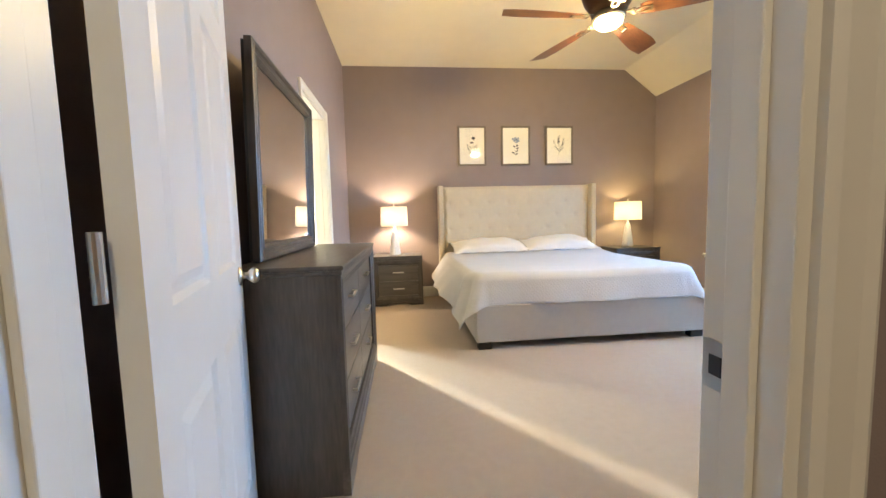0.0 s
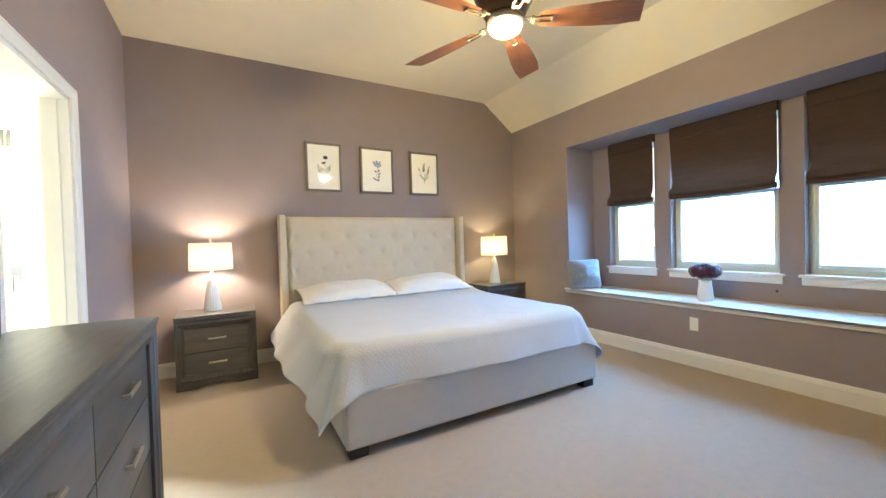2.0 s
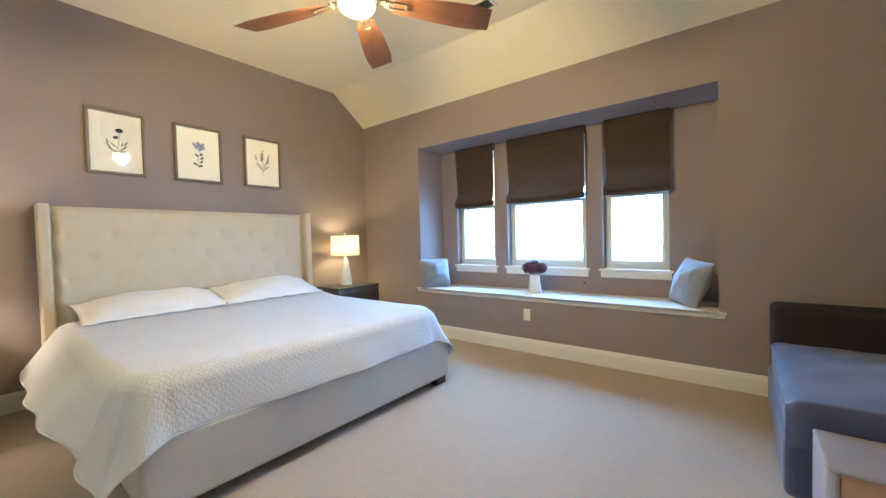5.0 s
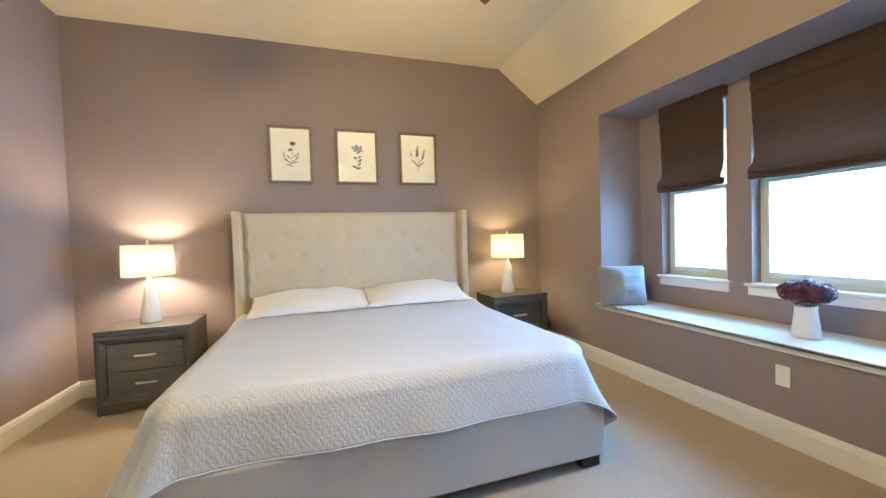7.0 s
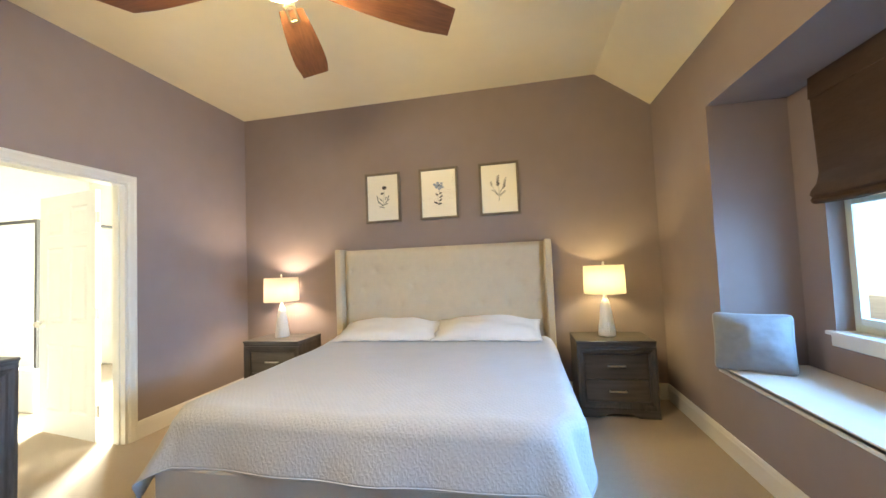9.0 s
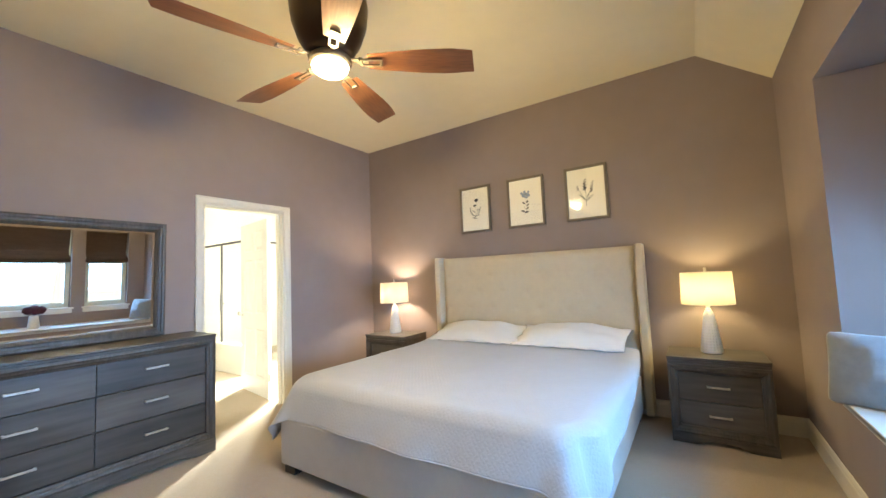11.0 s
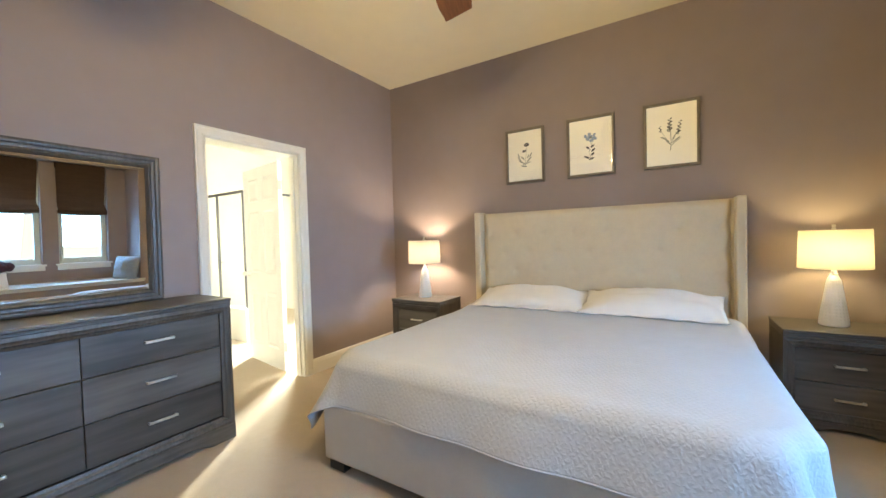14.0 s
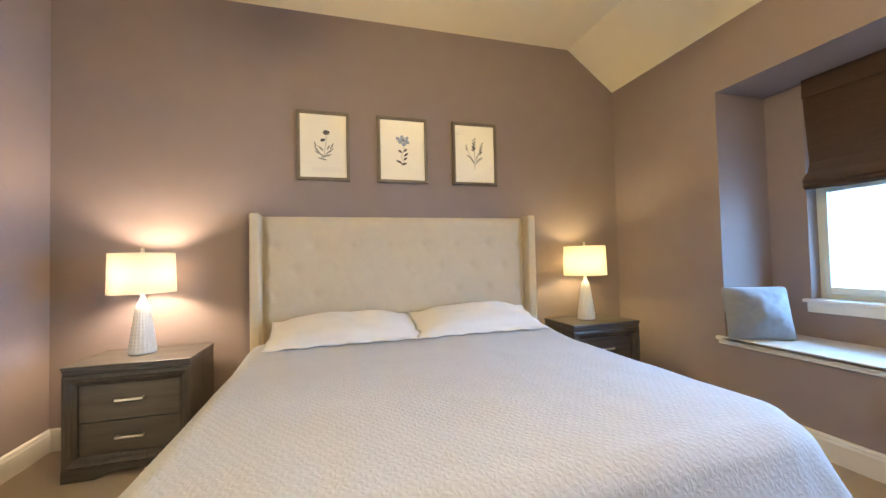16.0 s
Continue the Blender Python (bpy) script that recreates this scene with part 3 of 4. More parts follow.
def table_lamp(x, y, z, label, power, colour):
    e = thing("table_lamp", pose(x, y, z), label, "table lamp", "lamps by the bed")
    rip = lambda u, zz: 1 + 0.055 * math.sin(20 * math.pi * u + zz * 150) * math.sin(20 * math.pi * u - zz * 150) * (0.02 < zz < 0.30)
    prof = [(0.0, 0.0), (0.066, 0.0), (0.072, 0.006)] + [(0.072 - 0.040 * (k / 48) ** 1.05 - 0.006 * max(0, k - 44) / 4, 0.012 + 0.30 * k / 48) for k in range(49)] + [(0.022, 0.320), (0.014, 0.326), (0.0, 0.326)]
    part("base", lathe(prof, 96, ripple=rip), M_CERAMIC, e, "white ceramic tapering base with raised diamond relief", True)
    part("neck", lathe([(0.0, 0.325), (0.019, 0.326), (0.021, 0.332), (0.017, 0.337), (0.011, 0.340), (0.015, 0.346), (0.015, 0.351), (0.008, 0.358), (0.008, 0.40), (0.0, 0.40)], 20), M_CERAMIC, e, smooth=True)
    r0, r1, s0, s1 = 0.174, 0.168, 0.370, 0.615
    bm = lathe([(r0, s0), (r1, s1), (r1 - 0.003, s1), (r0 - 0.003, s0), (r0, s0)], 48)
    part("shade", bm, M_LAMPSHADE, e, "cream fabric drum shade glowing warm", True)
    bm = lathe([(0.0, 0.652), (0.009, 0.648), (0.011, 0.640), (0.006, 0.630), (0.012, 0.626), (0.012, 0.620), (0.003, 0.618), (0.003, 0.60), (0.0, 0.60)], 16)
    for k in range(3):
        t = k * 2 * math.pi / 3
        a = Vector((0.004 * math.cos(t), 0.004 * math.sin(t), 0.605))
        b = Vector((0.168 * math.cos(t), 0.168 * math.sin(t), 0.607))
        s = Vector((-math.sin(t), math.cos(t), 0)) * 0.0015
        vs = [bm.verts.new(p) for p in (a - s, a + s, b + s, b - s)]
        us = [bm.verts.new(v.co + Vector((0, 0, 0.003))) for v in vs]
        bm.faces.new(vs[::-1]), bm.faces.new(us)
        for q in range(4):
            bm.faces.new((vs[q], vs[(q + 1) % 4], us[(q + 1) % 4], us[q]))
    part("finial", bm, M_NICKEL, e)
    bulb = part("bulb", lathe([(0.0, 0.535), (0.02, 0.528), (0.030, 0.505), (0.028, 0.48), (0.014, 0.44), (0.013, 0.40), (0.0, 0.40)], 16), glow("lit_bulb", colour, 30), e, "lit bulb", True)
    bulb.visible_shadow = False
    li = lamp("lamp_light", "POINT", pose(x, y, z + 0.49), power, colour, 0.055)
    return e


M_LAMPSHADE.node_tree.nodes["Principled BSDF"].inputs["Transmission Weight"].default_value = 0.0
_nt = M_LAMPSHADE.node_tree
_tr, _mix = _nt.nodes.new("ShaderNodeBsdfTranslucent"), _nt.nodes.new("ShaderNodeMixShader")
_tr.inputs[0].default_value = (0.97, 0.93, 0.85, 1)
_mix.inputs[0].default_value = 0.72
_nt.links.new(_nt.nodes["Principled BSDF"].outputs[0], _mix.inputs[1]), _nt.links.new(_tr.outputs[0], _mix.inputs[2])
_nt.links.new(_mix.outputs[0], _nt.nodes["Material Output"].inputs[0])
table_lamp(0.105, 4.96, 0.618, "white ceramic table lamp, lit, on the nightstand in the corner", 28, (1.0, 0.78, 0.62))
table_lamp(3.295, 4.96, 0.618, "white ceramic table lamp, lit, on the nightstand by the window wall", 8.5, (1.0, 0.79, 0.44))


# ---- bed ----
BX0, BX1, BYF = 0.780, 2.780, 2.965
BC = (BX0 + BX1) / 2
e = thing("bed", pose(BC, 4.0, 0), "king bed with tufted beige linen headboard and pale upholstered base", "bed")
hw = (BX1 - BX0) / 2
part("base_front", boxes((-hw, hw, BYF - 4.0, BYF - 3.94, 0.06, 0.37), bevel=0.015), M_BASE, e)
for s in (-1, 1):
    part("side_rail", boxes((min(s * hw, s * (hw - 0.06)), max(s * hw, s * (hw - 0.06)), BYF - 3.94, 1.06, 0.06, 0.37), bevel=0.015), M_BASE, e)
    for yy in (BYF - 4 + 0.02, 0.98):
        part("foot", boxes((s * (hw - 0.075) - 0.055, s * (hw - 0.075) + 0.055, yy, yy + 0.07, 0.0, 0.062), bevel=0.004), M_BLACK, e, "dark wooden block foot")
part("mattress", boxes((-hw + 0.07, hw - 0.07, BYF - 3.88, 1.04, 0.30, 0.572), bevel=0.08, segments=4), M_PAD, e, "cream mattress pad")
HX, HT = 1.090, 1.500
HB = 1.190
tufts = [(x * 0.27 + (0.135 if r % 2 else 0.0), 0.74 + r * 0.175) for r in range(4) for x in range(-4, 5) if abs(x * 0.27 + (0.135 if r % 2 else 0.0)) < 0.96]


def head(u, v):
    x, z = (u - 0.5) * 2.02, 0.06 + v * (HT - 0.06 - 0.02)
    d = 0.0
    for tx, tz in tufts:
        q = (x - tx) ** 2 + (z - tz) ** 2
        if q < 0.03:
            d += 0.011 * math.exp(-q / 0.0007) + 0.0065 * math.exp(-q / 0.005)
    edge = min(1, max(0, (1 - abs(u - 0.5) * 2)) / 0.03) ** 0.5 * min(1, max(0, (1 - v) / 0.03)) ** 0.5
    side = min(1, abs(x) / 0.98) ** 30
    return (x - math.copysign(0.007 * side * (1 + math.sin(z * 30)), x), 1.085 + d + 0.03 * (1 - edge), z + 0.009 * (abs(math.sin(u * 28)) - 0.4) * max(0, v - 0.95) / 0.05)


part("headboard_panel", grid(150, 90, head), M_LINEN, e, "button-tufted beige linen panel", True)
part("headboard_back", boxes((-HX + 0.05, HX - 0.05, 1.130, HB, 0.06, HT - 0.012), bevel=0.012), M_LINEN, e)
for s in (-1, 1):
    part("wing", boxes((min(s * HX, s * (HX - 0.065)), max(s * HX, s * (HX - 0.065)), 1.020, HB, 0.04, HT), bevel=0.014, segments=3), M_LINEN, e, "upholstered headboard wing")
bm = bmesh.new()
for tx, tz in tufts:
    bmesh.ops.create_icosphere(bm, subdivisions=1, radius=0.009, matrix=pose(tx, 1.103, tz) @ Matrix.Diagonal((1, 0.5, 1, 1)))
tagged(part("buttons", bm, M_LINEN, e, "linen covered tufting buttons", True), kind="stuff")

# the bedspread: a soft sheet over the mattress that falls over the sides and the foot
M_QUILT = material("white_quilted_cotton", (0.50, 0.51, 0.53), 0.85, grain=0.04, scale=15, sheen=0.3)
_nt = M_QUILT.node_tree
_n, _l = _nt.nodes, _nt.links.new
_tc, _w1, _w2 = _n.new("ShaderNodeTexCoord"), _n.new("ShaderNodeTexWave"), _n.new("ShaderNodeTexWave")
_m1, _m2 = _n.new("ShaderNodeMapping"), _n.new("ShaderNodeMapping")
_m1.inputs["Rotation"].default_value, _m2.inputs["Rotation"].default_value = (0, 0, radians(38)), (0, 0, radians(-38))
for mm, ww in ((_m1, _w1), (_m2, _w2)):
    _l(_tc.outputs["UV"], mm.inputs[0]), _l(mm.outputs[0], ww.inputs[0])
    ww.inputs["Scale"].default_value, ww.inputs["Distortion"].default_value, ww.inputs["Detail"].default_value, ww.inputs["Detail Scale"].default_value = 13.5, 6.0, 3.0, 2.2
_mx = _n.new("ShaderNodeMath")
_mx.operation = "MINIMUM"
_l(_w1.outputs["Fac"], _mx.inputs[0]), _l(_w2.outputs["Fac"], _mx.inputs[1])
_bp = _n.new("ShaderNodeBump")
_bp.inputs["Strength"].default_value, _bp.inputs["Distance"].default_value = 0.28, 0.0045
_l(_mx.outputs[0], _bp.inputs["Height"]), _l(_bp.outputs[0], _n["Principled BSDF"].inputs["Normal"])


def build_spread():
    bm = bmesh.new()
    uvl = bm.loops.layers.uv.new("uv")
    ZB = 0.606
    mx, myf, myb = hw - 0.035, BYF - 4.0 + 0.155, 0.84
    NX, NY = 200, 180
    LEFT, RIGHT, FRONT = 0.385, 0.315, 0.310
    pts, out = {}, {}
    A = 1.05
    SIDE = ((3.10, 1.0), (3.40, 0.80), (3.95, 0.68), (4.40, 0.45), (4.84, 0.20))
    for j in range(NY + 1):
        for i in range(NX + 1):
            x = -mx - LEFT + (2 * mx + LEFT + RIGHT) * i / NX
            y = myb - (myb - myf + FRONT) * j / NY
            if x > mx:
                k, yy = 0, y + 4.0
                while k < len(SIDE) - 2 and yy > SIDE[k + 1][0]:
                    k += 1
                (ya, fa), (yb, fb) = SIDE[k], SIDE[k + 1]
                x = mx + (x - mx) * (fa + (fb - fa) * min(1, max(0, (yy - ya) / (yb - ya))))
            pts[i, j] = (x, y)
            s = 1 if x > 0 else -1
            R = 0.11
            corner = 0.17 if s > 0 else 0.10
            qx, qy = abs(x) - mx + corner, myf + corner - y
            if qx > 0 and qy > 0:
                D = math.hypot(qx, qy)
                L, dx, dy = max(0, D - corner), s * qx / D, -qy / D
                cx, cy = s * (mx - corner) + dx * min(D, corner), myf + corner + dy * min(D, corner)
                ex, ey = L * qx / D, L * qy / D
            else:
                ex, ey = max(0, abs(x) - mx), max(0, myf - y)
                L, dx, dy = ex + ey, (s if ex else 0), (-1 if ey else 0)
                cx, cy = min(max(x, -mx), mx), max(y, myf)
            flare = (0.08 if s > 0 and ex > ey else 0.34) + (0.26 if s < 0 and ex > ey else 0.06) * min(1, max(0, (y + 0.9) / 0.5)) + (0.18 if s > 0 else 0.12) * min(ex, ey) / 0.3
            if L < R * A:
                a = L / R
                hx, z = R * math.sin(a), -R * (1 - math.cos(a))
            else:
                rest = L - R * A
                hx = R * math.sin(A) + rest * flare
                z = -R * (1 - math.cos(A)) - rest * math.sqrt(1 - flare ** 2)
            t = x if ey > ex else y
            fold = max(0, L - 0.14) * (0.05 * math.sin(t * 9 + 2 * math.sin(t * 2.3)) + 0.05 * math.sin(t * 4 + 1.2))
            if ex and ey:
                fold += min(ex, ey) * 0.22 * math.sin(6.5 * math.atan2(ey, ex) + 0.6)
            n = noise.noise(Vector((x * 1.3, y * 1.3, 0.3))) * 0.012 + noise.noise(Vector((x * 4, y * 4, 2.3))) * 0.004 + noise.noise(Vector((x * 11, y * 11, 5.3))) * 0.0012
            lift = 0.030 * max(0, min(1, (y - 0.35) / 0.4)) ** 2
            out[i, j] = bm.verts.new((cx + dx * (hx + fold), cy + dy * (hx + fold), max(ZB + z + n * (1 - 0.5 * min(1, L / 0.2)) + lift, 0.02)))
    for j in range(NY):
        for i in range(NX):
            f = bm.faces.new((out[i, j + 1], out[i + 1, j + 1], out[i + 1, j], out[i, j]))
            for lp, (a, b) in zip(f.loops, ((i, j + 1), (i + 1, j + 1), (i + 1, j), (i, j))):
                lp[uvl].uv = pts[a, b][:2]
    bm.normal_update()
    edge = [out[0, j].co.copy() for j in range(NY + 1)] + [out[i, NY].co.copy() for i in range(1, NX + 1)] + [out[NX, j].co.copy() for j in range(NY - 1, -1, -1)]
    return bm, edge


def cord(points, r, sides=6):
    """A thin stitched roll of cloth along a line of points."""
    bm, rings = bmesh.new(), []
    for i, p in enumerate(points):
        d = (points[min(i + 1, len(points) - 1)] - points[max(i - 1, 0)]).normalized()
        a = d.cross(Vector((0.3, 0.2, 1))).normalized()
        b = d.cross(a)
        rings.append([bm.verts.new(p + r * (a * math.cos(k * 2 * math.pi / sides) + b * math.sin(k * 2 * math.pi / sides))) for k in range(sides)])
    for a, b in zip(rings, rings[1:]):
        for k in range(sides):
            bm.faces.new((a[k], a[(k + 1) % sides], b[(k + 1) % sides], b[k]))
    bmesh.ops.recalc_face_normals(bm, faces=bm.faces[:])
    return bm


spread_mesh, spread_edge = build_spread()
sp = part("bedspread", spread_mesh, M_QUILT, None, "", True)
part("hem", cord(spread_edge, 0.004), M_QUILT, sp, "white stitched hem of the bedspread", True)
sp.location = (BC, 4.0, 0)
so = sp.modifiers.new("thickness", "SOLIDIFY")
so.thickness, so.offset = 0.006, -1
tagged(sp, "white diamond-quilted bedspread draped over the king bed", "bedspread")


def pillow(name, m, w, d, h, mat, label, category, group="", flange=0.0, seed=1.0):
    """A stuffed pillow lying in x, y: plump in the middle, with pinched corners and a flat border."""
    bm = bmesh.new()
    N = 36
    for side in (1, -1):
        def place(u, v):
            a, b = (u - 0.5) * 2, (v - 0.5) * 2
            x, y = a * w / 2, b * d / 2
            x *= 1 - (0.045 if flange else 0.05) * (1 - b * b) * abs(a)
            y *= 1 - (0.06 if flange else 0.05) * (1 - a * a) * abs(b)
            lim = 1 - flange
            aa, bb = min(1, abs(a) / lim), min(1, abs(b) / (lim - flange * 0.6))
            if not flange:
                f = 1 - 0.07 * (abs(a * b)) ** 9
                x, y = x * f, y * f
            pw = 0.6 if flange else 0.8
            q = max(0.0, (1 - aa ** 2.4)) ** pw * max(0.0, (1 - bb ** 2.4)) ** pw
            n = noise.noise(Vector((a * 2.2 + seed, b * 2.2, side * 0.4))) * (0.30 if flange else 0.16) + noise.noise(Vector((a * 6 + seed, b * 6, side))) * 0.05
            ripple = 0.004 * math.sin(a * 17 + seed) * (abs(b) > 0.85) + 0.004 * math.sin(b * 11 + seed) * (abs(a) > 0.9)
            return (x, y, side * (h / 2 * q * (1 + n)) + 0.003 * side * (1 - max(abs(a), abs(b)) ** 16) + ripple * (flange > 0))
        grid(N, N, place, bm)
    bmesh.ops.remove_doubles(bm, verts=bm.verts[:], dist=0.0012)
    bmesh.ops.recalc_face_normals(bm, faces=bm.faces[:])
    ob = part(name, bm, mat, None, "", True)
    ob.matrix_world = m
    return tagged(ob, label, category, group)


pillow("pillow", pose(1.325, 4.85, 0.690, 14, 0, 1), 1.00, 0.46, 0.19, M_PILLOW, "white flanged sleeping pillow at the head of the bed", "pillow", "pillows on the bed", 0.08, 1)
pillow("pillow", pose(2.255, 4.85, 0.695, 15, 0, -1), 0.97, 0.46, 0.21, M_PILLOW, "white flanged sleeping pillow at the head of the bed", "pillow", "pillows on the bed", 0.08, 5)
pillow("throw_pillow", pose(3.935, 4.045, 0.745, 77, 0, -26), 0.40, 0.36, 0.19, M_CUSHION, "pale blue-grey square cushion leaning in the window seat corner", "cushion", "cushions on the window seat", 0.0, 9)
pillow("throw_pillow", pose(4.06, 1.42, 0.755, 70, 5, 215), 0.40, 0.40, 0.18, M_CUSHION, "pale blue square cushion leaning at the window seat end", "cushion", "cushions on the window seat", 0.0, 13)

# ---- pictures ----
M_INK = material("dark_ink", (0.05, 0.05, 0.06), 0.7)
M_BLUE = material("blue_ink", (0.22, 0.29, 0.42), 0.7)
M_GREYINK = material("grey_green_ink", (0.22, 0.24, 0.22), 0.7)


def blob(bm, x, z, rx, rz, turn=0.0, mat=0, n=12, y=0.0):
    c, s = math.cos(turn), math.sin(turn)
    vs = [bm.verts.new((x + c * rx * math.cos(k * 2 * math.pi / n) - s * rz * math.sin(k * 2 * math.pi / n), y, z + s * rx * math.cos(k * 2 * math.pi / n) + c * rz * math.sin(k * 2 * math.pi / n))) for k in range(n)]
    f = bm.faces.new(vs)
    f.material_index = mat


def stroke(bm, pts, w, mat=0, y=0.0):
    for (x0, z0), (x1, z1) in zip(pts, pts[1:]):
        d = Vector((x1 - x0, z1 - z0)).normalized() * w / 2
        f = bm.faces.new([bm.verts.new((x, y, z)) for x, z in ((x0 - d.y, z0 + d.x), (x1 - d.y, z1 + d.x), (x1 + d.y, z1 - d.x), (x0 + d.y, z0 - d.x))])
        f.material_index = mat


def flower_art(kind):
    bm = bmesh.new()
    if kind == 0:
        stroke(bm, [(0.0, -0.11), (0.01, -0.02), (0.02, 0.05), (0.018, 0.10)], 0.0035, 2)
        blob(bm, 0.02, 0.105, 0.026, 0.019, 0, 0), blob(bm, -0.005, 0.045, 0.020, 0.012, 0.3, 0, y=0.0003)
        for x, z, a, l in ((-0.05, -0.03, 2.2, 0.035), (-0.03, -0.06, 2.6, 0.04), (0.045, -0.04, 0.7, 0.04), (0.06, 0.0, 1.1, 0.028), (0.02, -0.075, 0.3, 0.045), (-0.06, 0.01, 1.9, 0.022), (0.035, -0.01, 1.2, 0.02), (-0.02, -0.02, 2.4, 0.028), (-0.01, -0.10, 2.9, 0.035)):
            blob(bm, x, z, l, 0.006, a, 2, y=-0.0003)
    elif kind == 1:
        stroke(bm, [(0.01, -0.11), (-0.012, -0.05), (0.012, 0.0), (0.0, 0.06)], 0.0035, 2)
        blob(bm, 0.006, 0.078, 0.010, 0.008, 0, 0, y=-0.004)
        for x, z, r in ((-0.038, 0.092, 0.018), (0.045, 0.062, 0.013), (0.0, 0.085, 0.022), (0.03, 0.07, 0.020), (-0.02, 0.065, 0.018), (0.012, 0.050, 0.019), (0.035, 0.10, 0.015), (-0.005, 0.108, 0.016)):
            blob(bm, x, z, r, r * 0.8, x * 20, 1, y=-0.0003 * (1 + z * 20))
        for x, z, a, l in ((0.02, 0.0, 0.6, 0.018), (-0.02, -0.01, 2.5, 0.018), (0.025, -0.035, 0.7, 0.022), (-0.03, -0.095, 2.7, 0.026), (0.01, -0.11, 0.3, 0.024), (0.02, -0.07, 0.8, 0.018)):
            blob(bm, x, z, l, 0.009, a, 0, y=-0.0003)
    else:
        stroke(bm, [(-0.004, -0.13), (0.0, -0.04), (-0.004, 0.05)], 0.005, 2), stroke(bm, [(0.0, -0.07), (0.045, 0.02), (0.052, 0.06)], 0.003, 2)
        stroke(bm, [(0.0, -0.085), (-0.05, 0.0), (-0.072, 0.05)], 0.003, 2), stroke(bm, [(-0.002, -0.09), (0.07, -0.03)], 0.004, 2)
        for bx, bz, tx, n, r in ((-0.010, 0.035, 0.05, 8, 0.016), (0.048, 0.005, 0.25, 8, 0.013), (-0.072, 0.035, -0.2, 4, 0.009)):
            for k in range(n):
                w = r * (1 - 0.06 * k)
                blob(bm, bx + tx * k * 0.010 + (0.4 * r if k % 2 else -0.4 * r), bz + k * 0.0135, w, w * 0.65, 0.6 if k % 2 else -0.6, 0 if k % 3 else 2, y=-0.0003 * (k + 1))
        for x, z, a, l in ((0.035, -0.045, 0.7, 0.040), (-0.035, -0.035, 2.4, 0.034), (-0.055, -0.02, 2.7, 0.024), (0.022, -0.02, 1.1, 0.028), (-0.02, -0.06, 2.3, 0.026)):
            blob(bm, x, z, l, 0.005, a, 2, y=-0.0003)
    for f in bm.faces:
        f.normal_update()
        if f.normal.y > 0:
            f.normal_flip()
    return bm


for kind, (xa, xb, lab) in enumerate(((0.989, 1.375, "framed botanical print of a dark daisy spray above the bed"), (1.588, 1.994, "framed botanical print of a blue flower above the bed"), (2.212, 2.608, "framed botanical print of lavender sprigs above the bed"))):
    w, z0, z1 = xb - xa, 1.772, 2.302
    e = thing("picture", pose((xa + xb) / 2, Y1, (z0 + z1) / 2), lab, "framed picture", "pictures over the bed")
    h = z1 - z0
    prof = [(0.0, 0.0), (0.0, 0.028), (0.004, 0.032), (0.020, 0.032), (0.024, 0.024), (0.024, 0.0)]
    bm = sweep(prof, [(-w / 2, -h / 2), (-w / 2, h / 2), (w / 2, h / 2), (w / 2, -h / 2)], closed=True)
    bm.transform(Matrix(((1, 0, 0, 0), (0, 0, -1, 0), (0, 1, 0, 0), (0, 0, 0, 1))))
    bmesh.ops.recalc_face_normals(bm, faces=bm.faces[:])
    part("picture_frame", bm, M_FRAME, e)
    part("print", boxes((-w / 2 + 0.020, w / 2 - 0.020, -0.016, -0.002, -h / 2 + 0.020, h / 2 - 0.020)), M_PAPER, e, "cream paper print")
    bm = flower_art(kind)
    for v in bm.verts:
        v.co.y -= 0.0175
    part("drawing", bm, [M_INK, M_BLUE, M_GREYINK], e, "botanical drawing in ink colours")
    gl = part("glazing", boxes((-w / 2 + 0.021, w / 2 - 0.021, -0.0245, -0.0225, -h / 2 + 0.021, h / 2 - 0.021)), M_PICGLASS, e, "clear picture glass")
    gl.visible_shadow = False

# ---- ceiling fan ----
FX, FY = 1.708, 2.685
e = thing("ceiling_fan", pose(FX, FY, ZT), "dark bronze ceiling fan with five walnut blades and lit bowl", "ceiling fan")
part("housing", lathe([(0.0, 0.0), (0.10, 0.0), (0.11, -0.02), (0.115, -0.10), (0.16, -0.16), (0.195, -0.24), (0.205, -0.33), (0.195, -0.42), (0.165, -0.51), (0.13, -0.57), (0.115, -0.60), (0.0, -0.60)], 40), M_BRONZE, e, smooth=True)
for k in range(5):
    bm = boxes((0.0, 0.012, -0.012, 0.012, -0.56, -0.20), bevel=0.004)
    for v in bm.verts:
        v.co.x += 0.205 - 0.9 * max(0, -0.36 - v.co.z) ** 1.35 - 0.5 * max(0, v.co.z + 0.32) ** 1.5
    bm.transform(pose(0, 0, 0, 0, 0, 37.5 + 36 + 72 * k))
    part("rib", bm, M_BRONZE, e)
part("light_fitter", lathe([(0.0, -0.60), (0.095, -0.60), (0.108, -0.612), (0.112, -0.63), (0.106, -0.642), (0.0, -0.642)], 40), M_ANTIQUE, e, "antique brass light ring", True)
gb = part("light_bowl", lathe([(0.090, -0.642), (0.096, -0.654), (0.090, -0.673), (0.070, -0.689), (0.040, -0.698), (0.0, -0.702)], 36), M_GLOBE, e, "lit frosted glass bowl", True)
gb.visible_shadow = False
BZ = -0.625
